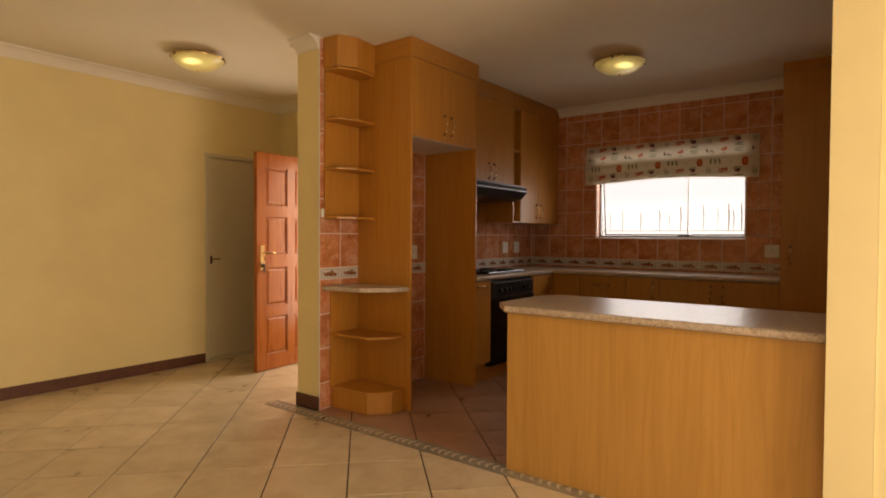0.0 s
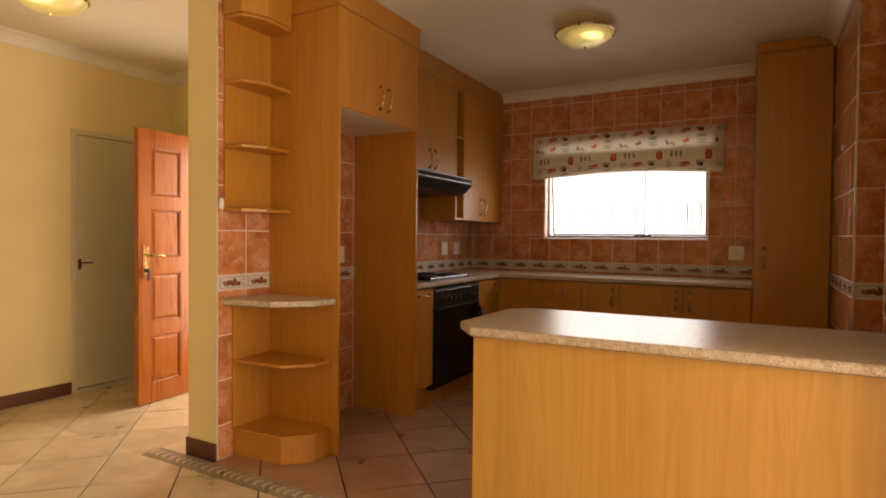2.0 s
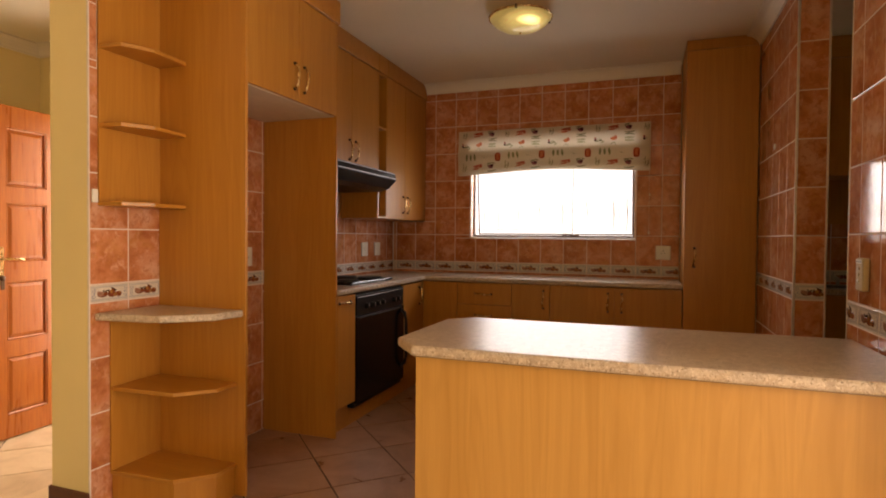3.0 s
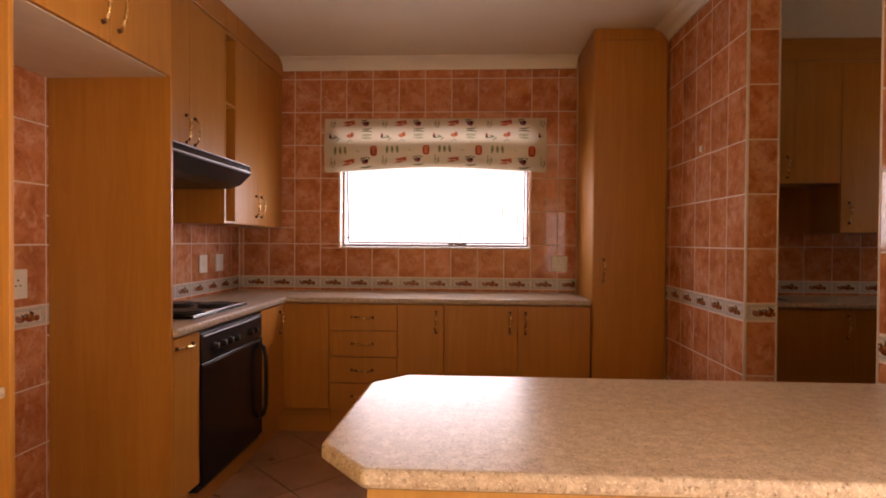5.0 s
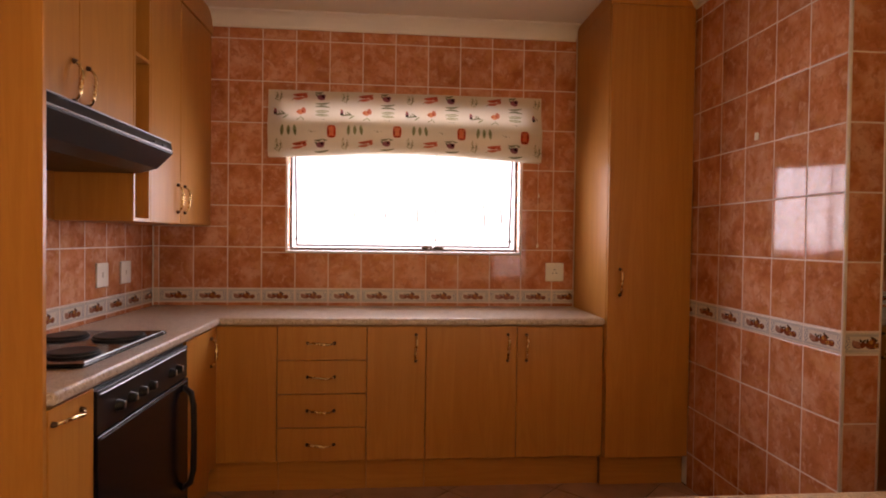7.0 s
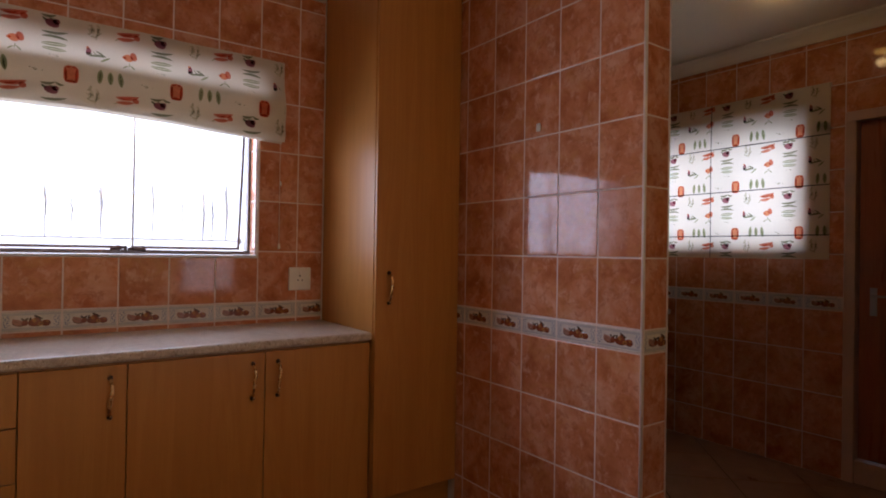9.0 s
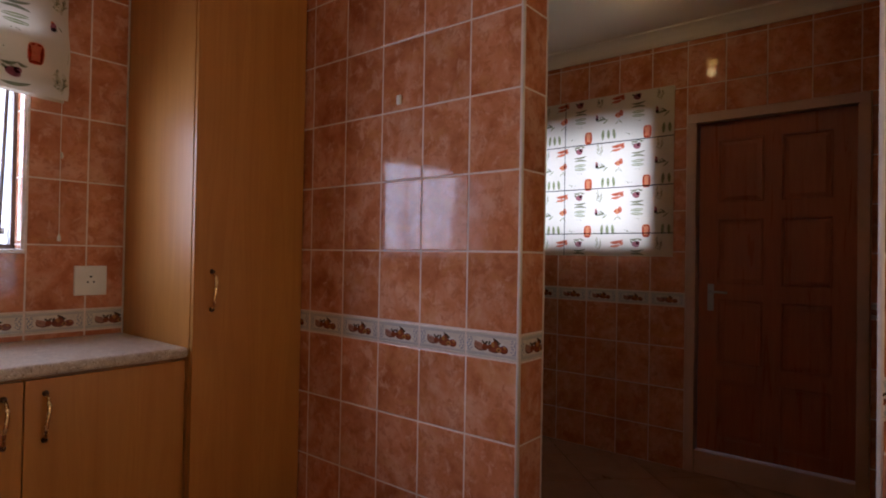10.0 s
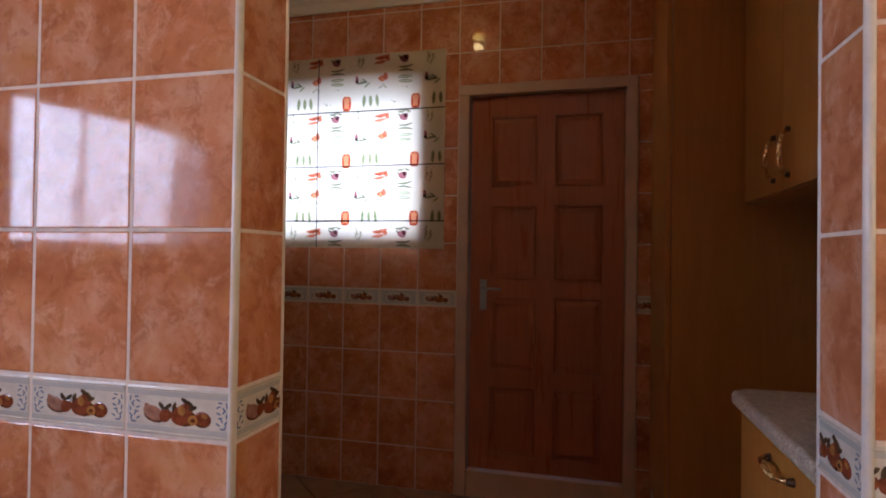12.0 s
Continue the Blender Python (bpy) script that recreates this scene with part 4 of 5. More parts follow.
def panel_door(root, width, height, thick, rows, material, sunk=0.14, field=0.36, edge=0.46):
    """A framed door leaf built along +x from the origin, with sunk panels on both faces."""
    stile = 0.105
    cols = [(stile, width / 2 - 0.045), (width / 2 + 0.045, width - stile)]
    holes = [(c[0], c[1], r[0], r[1]) for c in cols for r in rows]
    leaf = new("leaf", mesh_of("leaf", wall_boxes("y", -thick / 2, thick / 2, 0, width, 0, height, holes), material))
    leaf.parent = root
    for a, b, c, d in holes:
        bm = box(a - 0.001, b + 0.001, -thick * sunk, thick * sunk, c - 0.001, d + 0.001)
        m = 0.035
        for side in (-1, 1):
            pl = bmesh.new()
            y0, y1 = side * thick * sunk, side * thick * field
            o = [pl.verts.new((x, y0, z)) for x, z in ((a + 0.012, c + 0.012), (b - 0.012, c + 0.012), (b - 0.012, d - 0.012), (a + 0.012, d - 0.012))]
            i = [pl.verts.new((x, y1, z)) for x, z in ((a + m, c + m), (b - m, c + m), (b - m, d - m), (a + m, d - m))]
            pl.faces.new(i)
            for k in range(4):
                pl.faces.new((o[k], o[(k + 1) % 4], i[(k + 1) % 4], i[k]))
            bm = join(bm, pl)
            mould = 0.012
            for q in ((a, a + mould, c, d), (b - mould, b, c, d), (a, b, c, c + mould), (a, b, d - mould, d)):
                bm = box(q[0], q[1], min(y0, side * thick * edge), max(y0, side * thick * edge), q[2], q[3], 0.004, bm)
        p = new("panel", mesh_of("panel", bm, material))
        p.parent = root
    return leaf


ROWS4 = ((0.14, 0.50), (0.60, 0.96), (1.08, 1.44), (1.54, 1.90))
front_door = new("door_front")
front_door.matrix_basis = pose(-4.535, 3.735, 0.008, 0, 0, -86)
tagged(front_door, "varnished reddish wooden panelled front door standing wide open", "door", kind="structure")
panel_door(front_door, 0.82, 2.03, 0.042, ROWS4, DOOR_WOOD)


def on(parent, name, bm, mat, label="", smooth=False):
    o = new(name, mesh_of(name, bm, mat, smooth))
    o.parent = parent
    return tagged(o, label)


for side in (-1, 1):
    y = side * 0.022
    on(front_door, "lock_plate", box(0.735, 0.785, min(y, y + side * 0.005), max(y, y + side * 0.005), 0.94, 1.17, 0.002), BRASS, "long brass lock plate")
    on(front_door, "lever_handle", tube([(0.76, y, 1.10), (0.76, y + side * 0.04, 1.10), (0.745, y + side * 0.05, 1.10), (0.66, y + side * 0.05, 1.098), (0.64, y + side * 0.048, 1.092)], 0.008, sides=8), BRASS, "brass lever handle", True)
on(front_door, "lock_cylinder", tube([(0.76, 0.022, 0.985), (0.76, 0.05, 0.985), (0.76, 0.055, 0.97)], [0.017, 0.017, 0.008], sides=12), BRONZE, "dark lock cylinder with hanging keys", True)
on(front_door, "key_ring", box(0.748, 0.772, 0.046, 0.052, 0.915, 0.972, 0.002), BRONZE, "dark hanging keys")


def door_frame(root, axis, a0, a1, u0, u1, top, w, mat):
    """Two jambs and a head round an opening."""
    for name, bm in (("jamb", (u0, u0 + w, 0.001, top - w)), ("jamb", (u1 - w, u1, 0.001, top - w)), ("head", (u0, u1, top - w, top))):
        b = box(a0, a1, bm[0], bm[1], bm[2], bm[3], 0.003) if axis == "x" else box(bm[0], bm[1], a0, a1, bm[2], bm[3], 0.003)
        part(name, b, mat, root)


ff = thing("door_frame_front", (-4.1, 3.84, 0), "varnished wooden frame of the front door", "door frame", kind="structure")
door_frame(ff, "y", 3.76, 3.89, FDOOR[0] + 0.001, FDOOR[1] - 0.001, FDOOR[3] - 0.001, 0.05, DOOR_WOOD)

flush = thing("door_flush", (-5.3, 3.4, 0), "pale painted flush door, closed, in a pale frame", "door", kind="structure")
door_frame(flush, "x", -5.38, -5.232, CDOOR[0] + 0.001, CDOOR[1] - 0.001, CDOOR[3] - 0.001, 0.04, DOOR_PAINT)
part("leaf", box(-5.29, -5.25, CDOOR[0] + 0.043, CDOOR[1] - 0.043, 0.03, CDOOR[3] - 0.043, 0.002), DOOR_PAINT, flush)
part("threshold", box(-5.38, -5.236, CDOOR[0] + 0.04, CDOOR[1] - 0.04, -0.002, 0.022, 0.003), DOOR_PAINT, flush, "pale threshold strip")
part("lever_handle", tube([(-5.25, 2.94, 1.03), (-5.22, 2.94, 1.03), (-5.213, 2.948, 1.03), (-5.213, 3.02, 1.03)], 0.006, sides=8), BRONZE, flush, "dark lever handle", True)
part("lock_plate", box(-5.25, -5.246, 2.928, 2.952, 0.98, 1.06, 0.001), BRONZE, flush)

bdf = thing("door_frame_back", (2.14, 3.9, 0), "faded pinkish-brown frame of the scullery door", "door frame", kind="structure")
door_frame(bdf, "x", SX1 - 0.014, SX1 + 0.16, SDOOR[0] + 0.001, SDOOR[1] - 0.001, SDOOR[3] - 0.001, 0.055, FRAME_PAINT)
back_door = new("door_back")
back_door.matrix_basis = pose(SX1 + 0.05, SDOOR[0] + 0.058, 0.142, 0, 0, 90)
tagged(back_door, "closed dark brown wooden panelled back door", "door", kind="structure")
panel_door(back_door, 0.777, 1.953, 0.042, ((0.08, 0.43), (0.52, 0.90), (0.99, 1.377), (1.475, 1.845)), BACK_DOOR_WOOD, 0.34, 0.44, 0.485)
part("threshold", box(SX1 - 0.004, SX1 + 0.155, SDOOR[0] + 0.057, SDOOR[1] - 0.057, 0.001, 0.136, 0.004), FRAME_PAINT, bdf, "raised painted threshold")
on(back_door, "lock_plate", box(0.69, 0.725, 0.021, 0.025, 0.83, 0.99, 0.001), CHROME)
on(back_door, "lever_handle", tube([(0.707, 0.022, 0.945), (0.707, 0.055, 0.945), (0.695, 0.062, 0.945), (0.61, 0.062, 0.943)], 0.007, sides=8), CHROME, "steel lever handle", True)

for nm, q in (("door_stop", (SDOOR[0] + 0.05, SDOOR[0] + 0.072, 0.137, 2.07)), ("door_stop", (SDOOR[1] - 0.066, SDOOR[1] - 0.05, 0.137, 2.07)), ("door_stop", (SDOOR[0] + 0.05, SDOOR[1] - 0.05, 2.07, 2.102))):
    part(nm, box(SX1 + 0.074, SX1 + 0.10, *q), FRAME_PAINT, bdf)

# ---- ceiling lamps ----


def ceiling_lamp(place):
    root = thing("ceiling_lamp", place, "round alabaster glass bowl ceiling lamp with a brass rim, lit", "ceiling lamp", "ceiling lamps")
    c = place
    part("base_plate", lathe([(0.0, 0.0), (0.075, 0.0), (0.075, -0.012), (0.06, -0.02), (0.0, -0.02)], c, sides=24), BRASS, root, "", True)
    part("glass_bowl", lathe([(0.195, -0.048), (0.190, -0.060), (0.165, -0.088), (0.12, -0.116), (0.06, -0.134), (0.0, -0.139), (0.0, -0.135), (0.058, -0.130), (0.117, -0.112), (0.161, -0.085), (0.186, -0.058), (0.190, -0.048)], c, sides=40), LAMP_GLASS, root, "yellowish alabaster glass bowl", True)
    part("rim", lathe([(0.186, -0.046), (0.2, -0.046), (0.203, -0.05), (0.2, -0.055), (0.186, -0.055)], c, sides=40), BRASS, root, "", True)
    for k in range(3):
        a = 0.6 + k * math.tau / 3
        p = part("clip", box(-0.006, 0.006, -0.006, 0.006, -0.012, 0.012, 0.002), BRONZE, root)
        p.matrix_basis = Matrix.Translation((c[0] + 0.198 * math.cos(a), c[1] + 0.198 * math.sin(a), c[2] - 0.052))
        part("arm", tube([(c[0] + 0.07 * math.cos(a), c[1] + 0.07 * math.sin(a), c[2] - 0.012), (c[0] + 0.194 * math.cos(a), c[1] + 0.194 * math.sin(a), c[2] - 0.047)], 0.003, sides=6), BRASS, root)
    part("bulb", lathe([(0.0, -0.1), (0.02, -0.092), (0.028, -0.07), (0.016, -0.045), (0.013, -0.02), (0.0, -0.02)], (c[0], c[1], c[2]), sides=14), BULB, root, "glowing bulb", True)
    part("finial", lathe([(0.0, -0.156), (0.006, -0.152), (0.008, -0.146), (0.005, -0.139), (0.0, -0.139)], c, sides=12), BRASS, root)


def bulb_light(x, y, power):
    data = bpy.data.lights.new("bulb_light", "POINT")
    data.energy, data.color, data.shadow_soft_size = power, (1.0, 0.66, 0.22), 0.03
    new("bulb_light", data).matrix_basis = pose(x, y, CEIL - 0.088)


ceiling_lamp((-1.58, 4.24, CEIL - 0.001))
ceiling_lamp((-4.2, 2.21, CEIL - 0.001))
bulb_light(-1.545, 4.215, 8)
bulb_light(-4.165, 2.185, 8)
bulb_light(1.37, 4.28, 0.8)
small = thing("bulkhead_lamp", (1.37, 4.28, CEIL), "small round flush ceiling lamp in the scullery, lit", "ceiling lamp", "ceiling lamps")
part("base_plate", lathe([(0.0, 0.0), (0.085, 0.0), (0.085, -0.012), (0.0, -0.012)], (1.37, 4.28, CEIL - 0.001), sides=20), BRASS, small)
part("bulb", lathe([(0.0, -0.034), (0.03, -0.031), (0.042, -0.022), (0.04, -0.013), (0.0, -0.013)], (1.37, 4.28, CEIL - 0.001), sides=18), BULB, small, "glowing yellow bulb", True)

# ---- switches and sockets ----


def plate(name, label, place, w, h, kind):
    """A wall plate lying in its own xz plane and facing -y, at a pose."""
    root = new(name)
    root.matrix_basis = place
    tagged(root, label, "socket" if kind == "socket" else "switch")
    on(root, "cover", box(-w / 2, w / 2, -0.010, -0.0005, -h / 2, h / 2, 0.003), PLASTIC)
    if kind == "socket":
        # dark discs on the uncut cover give the shade in the pin holes
        for dx, dz, r in ((0, 0.016, 0.005), (-0.011, -0.006, 0.004), (0.011, -0.006, 0.004)):
            on(root, "hole", tube([(dx, -0.0096, dz), (dx, -0.0108, dz)], r, sides=10), DARK_HOLE)
    if kind in ("socket", "switch"):
        on(root, "rocker", box(-0.007, 0.007, -0.0145, -0.0095, h / 2 - 0.040 if kind == "socket" else -0.014, h / 2 - 0.018 if kind == "socket" else 0.014, 0.002), PLASTIC)
    if kind == "double":
        for dx in (-0.002,):
            on(root, "rocker", box(dx - 0.006, dx + 0.006, -0.0145, -0.0095, -0.012, 0.012, 0.002), PLASTIC)


plate("wall_socket", "white square socket on the tiles beside the window", pose(-0.685, KY1, 1.148), 0.118, 0.118, "socket")
plate("wall_switch", "white upright switch plate on the tiles above the hob", pose(KX0, 5.14, 1.15, 0, 0, 90), 0.11, 0.12, "switch")
plate("wall_switch", "white upright switch plate on the tiles above the hob", pose(KX0, 5.385, 1.15, 0, 0, 90), 0.11, 0.12, "double")
plate("wall_socket", "white socket on the tiles inside the fridge housing", pose(KX0, 3.58, 1.13, 0, 0, 90), 0.10, 0.118, "socket")
panel = new("alarm_panel")
panel.matrix_basis = pose(KX1, 3.05, 1.145, 0, 0, -90)
tagged(panel, "slim beige plastic button panel on the tiled partition", "control panel")
BEIGE = plain("beige_plastic", (0.46, 0.36, 0.22), 0.4)
on(panel, "case", box(-0.036, 0.036, -0.022, -0.0005, -0.058, 0.058, 0.004), BEIGE)
on(panel, "label_strip", box(-0.030, 0.030, -0.0236, -0.0215, 0.038, 0.054, 0.001), PLASTIC, "white printed strip")
for n in range(5):
    on(panel, "print_bar", box(-0.024 + n * 0.010, -0.018 + n * 0.010, -0.0242, -0.0234, 0.0425, 0.0455), DARK_HOLE)
for dz in (0.021, 0.0, -0.022):
    on(panel, "button", tube([(0, -0.0215, dz), (0, -0.0255, dz)], 0.006, sides=12), PLASTIC if dz < -0.01 else BEIGE)
plate("bell_push", "small white plate on the corner of the tiled wall", pose(KX0 + 0.008, 2.55, 1.435, 0, 0, 90), 0.03, 0.06, "plain")
plate("tile_hook", "small cream hook stuck to the tiled partition", pose(KX1, 4.63, 1.83, 0, 0, -90), 0.022, 0.034, "plain")

# ---- scullery ----
sc = thing("base_cabinet", (0.35, 2.95, 0), "beech laminate scullery base unit with one drawer handle", "cabinet", "scullery units")
part("body", box(PX1 + 0.003, 0.67, 2.545, 3.19, PLINTH, TOP - 0.042), BEECH, sc)
part("plinth", box(PX1 + 0.003, 0.67, 3.13, 3.145, 0.002, PLINTH - 0.001), BEECH_FLAT, sc)
front("door", sc, "y+", 3.21, PX1 + 0.003, 0.67, PLINTH, ZT, (0.37, ZT - 0.04, "h"))
worktop([(PX1 + 0.003, 2.545), (0.71, 2.545), (0.71, 3.195), (0.675, 3.232), (PX1 + 0.003, 3.232)], TOP, "short speckled laminate worktop with a rounded corner")
sc = thing("wall_cabinet", (0.8, 2.77, 1.467), "beech laminate scullery wall cabinet with three doors", "cabinet", "scullery units")
part("body", box(PX1 + 0.003, 1.52, 2.545, 2.98, 1.467, 2.545), BEECH, sc)
front("door", sc, "y+", 3.0, PX1 + 0.003, 0.64, 1.467, 2.545, (0.57, 1.576, "v"))
front("door", sc, "y+", 3.0, 0.64, 1.085, 1.467, 2.545, (1.02, 1.576, "v"))
front("door", sc, "y+", 3.0, 1.085, 1.52, 1.467, 2.545, (1.155, 1.576, "v"))
part("pelmet", box(PX1 + 0.003, 1.52, 2.545, 3.008, 2.547, CEIL - 0.001, 0.003), BEECH_FLAT, sc)
sc = thing("tall_cupboard", (1.79, 2.9, 0), "tall beech laminate cupboard beside the back door", "cupboard", "scullery units")
part("body", box(1.525, SX1 - 0.003, 2.545, 3.26, 0.002, CEIL - 0.002, 0.002), BEECH, sc)
front("door", sc, "y+", 3.28, 1.527, SX1 - 0.004, PLINTH, CEIL - 0.08)
sc = thing("base_cabinet", (0.9, 5.48, 0), "beech laminate scullery units under the worktop, in shade", "cabinet", "scullery units")
part("body", box(PX1 + 0.003, 1.78, 5.225, KY1 - 0.003, PLINTH, TOP - 0.042), BEECH, sc)
part("plinth", box(PX1 + 0.003, 1.78, 5.26, 5.275, 0.002, PLINTH - 0.001), BEECH_FLAT, sc)
for a, b in ((PX1 + 0.003, 0.6), (0.6, 1.13), (1.13, 1.78)):
    front("door", sc, "y-", 5.205, a, b, PLINTH, ZT, (b - 0.05, ZT - 0.11, "v"))
worktop([(PX1 + 0.003, 5.185), (1.78, 5.185), (1.82, 5.225), (1.82, KY1 - 0.003), (PX1 + 0.003, KY1 - 0.003)], TOP, "speckled laminate worktop along the scullery wall")
sc = thing("wall_cabinet", (0.6, 5.58, 1.72), "short beech laminate wall cabinet in the scullery", "cabinet", "scullery units")
part("body", box(PX1 + 0.003, 1.14, 5.42, KY1 - 0.003, 1.72, 2.545), BEECH, sc)
front("door", sc, "y-", 5.40, PX1 + 0.003, 0.84, 1.72, 2.545, (0.79, 1.83, "v"))
front("door", sc, "y-", 5.40, 0.84, 1.14, 1.72, 2.545)
part("splash_panel", box(PX1 + 0.003, 1.14, KY1 - 0.016, KY1 - 0.003, 1.385, 1.719), BEECH, sc)
part("pelmet", box(PX1 + 0.003, 1.14, 5.392, KY1 - 0.003, 2.547, CEIL - 0.001, 0.003), BEECH_FLAT, sc)
sc = thing("wall_cabinet", (1.4, 5.58, 1.385), "tall beech laminate wall cabinet in the scullery", "cabinet", "scullery units")
part("body", box(1.142, 1.78, 5.42, KY1 - 0.003, 1.385, 2.545), BEECH, sc)
front("door", sc, "y-", 5.40, 1.142, 1.78, 1.385, 2.545, (1.20, 1.52, "v"))
part("pelmet", box(1.142, 1.78, 5.392, KY1 - 0.003, 2.547, CEIL - 0.001, 0.003), BEECH_FLAT, sc)

sink = thing("kitchen_sink", (0.62, 5.47, TOP), "stainless steel sink set in the scullery worktop", "sink")
part("rim", wall_boxes("y", 0, 0.004, 0.32, 0.98, 5.24, 5.64, [(0.37, 0.78, 5.28, 5.60)]), CHROME, sink)
for o in sink.children:
    o.data.transform(Matrix(((1, 0, 0, 0), (0, 0, 1, 0), (0, 1, 0, TOP + 0.001), (0, 0, 0, 1))))
# no real hollow: a dark sheet gives the shade inside the bowl
part("bowl", box(0.372, 0.778, 5.282, 5.598, TOP + 0.0012, TOP + 0.002), IRON, sink, "flat dark sheet for the shaded hollow of the bowl")
tap = thing("sink_tap", (0.6, 5.66, TOP), "chrome mixer tap with a swan neck over the sink", "tap")
part("spout", tube([(0.6, 5.66, TOP + 0.001), (0.6, 5.66, TOP + 0.10), (0.6, 5.64, TOP + 0.14), (0.6, 5.58, TOP + 0.155), (0.6, 5.52, TOP + 0.145), (0.6, 5.50, TOP + 0.12)], 0.011, sides=10), CHROME, tap, "", True)
for sx in (-0.07, 0.07):
    part("tap_handle", tube([(0.6 + sx, 5.66, TOP + 0.001), (0.6 + sx, 5.66, TOP + 0.05), (0.6 + sx * 1.3, 5.66, TOP + 0.06)], [0.014, 0.012, 0.016], sides=10), CHROME, tap, "", True)

win2 = thing("window_2", (2.2, 4.95, SWIN[2]), "scullery window behind the lowered blind", "window", kind="structure")
part("window_frame", wall_boxes("x", 2.16, 2.195, SWIN[0] + 0.002, SWIN[1] - 0.002, SWIN[2] + 0.002, SWIN[3] - 0.002, [(SWIN[0] + 0.03, 5.035, SWIN[2] + 0.03, SWIN[3] - 0.03), (5.058, SWIN[1] - 0.03, SWIN[2] + 0.03, SWIN[3] - 0.03)]), STEEL_FRAME, win2)
for a, b in ((SWIN[0] + 0.03, 5.035), (5.058, SWIN[1] - 0.03)):
    p = part("pane", box(2.175, 2.178, a, b, SWIN[2] + 0.03, SWIN[3] - 0.03), GLASS, win2)
    p.visible_shadow = False

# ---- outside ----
backdrop = solid("backdrop", box(-45, 45, 12.0, 12.05, -0.16, 6.0), OUT_K, "glowing backdrop painted as hazy distance beyond the kitchen window", "backdrop", kind="structure")
WALL_WHITE = plain("white_garden_wall", (0.8, 0.79, 0.76), 0.8, 0.0, 0.05, 3.0)
fence = thing("garden_wall", (-1.5, 9.0, -0.16), "plain white garden wall beyond the window", "garden wall")
part("wall", box(-7.0, 5.0, 9.0, 9.15, -0.16, 1.15, 0.01), WALL_WHITE, fence)
guard = thing("window_guard", (-1.62, 6.03, WIN[2]), "pale painted steel guard with short spears outside the window", "window guard")
part("rail", box(WIN[0] + 0.01, WIN[1] - 0.01, 6.022, 6.034, 1.335, 1.343, 0.002), BAR_GREY, guard)
for x, z0, z1, r in ((-2.31, 1.38, 1.56, 0.006), (-2.17, 1.34, 1.58, 0.006), (-1.97, 1.40, 1.55, 0.007), (-1.77, 1.42, 1.58, 0.007), (-1.67, 1.42, 1.53, 0.005), (-1.555, 1.40, 1.60, 0.008),
                     (-1.335, 1.39, 1.62, 0.006), (-1.20, 1.42, 1.58, 0.005), (-1.10, 1.34, 1.62, 0.008), (-1.055, 1.38, 1.56, 0.006), (-0.985, 1.34, 1.63, 0.008)):
    part("spear", tube([(x, 6.028, 1.336), (x, 6.028, z0), (x + 0.004, 6.028, (z0 + z1) / 2), (x - 0.003, 6.028, z1 - 0.04), (x, 6.028, z1)], [r * 0.4, r * 0.6, r * 1.1, r, r * 0.3], sides=6), BAR_GREY, guard)
for x in (WIN[0] + 0.012, WIN[1] - 0.012):
    part("fixing", box(x - 0.006, x + 0.006, 5.979, 6.034, 1.325, 1.352, 0.002), BAR_GREY, guard)

# ---- wall tiles ----
TILE_MESH = {}


def tile_mesh(w, h, material, name):
    """One glazed tile, centred, facing +z, with a soft edge."""
    key = (round(w, 3), round(h, 3), material.name)
    if key not in TILE_MESH:
        t, c = 0.007, 0.0018
        bm = bmesh.new()
        rings = []
        for inset, z in ((0, 0), (0, t - c), (c * 0.5, t - c * 0.4), (c * 1.6, t)):
            a, b = max(w / 2 - inset, 0.001), max(h / 2 - inset, 0.001)
            rings.append([bm.verts.new((sx * a, sy * b, z)) for sx, sy in ((-1, -1), (1, -1), (1, 1), (-1, 1))])
        for r0, r1 in zip(rings, rings[1:]):
            for k in range(4):
                bm.faces.new((r0[k], r0[(k + 1) % 4], r1[(k + 1) % 4], r1[k]))
        bm.faces.new(rings[-1])
        TILE_MESH[key] = mesh_of(name, bm, material)
    return TILE_MESH[key]


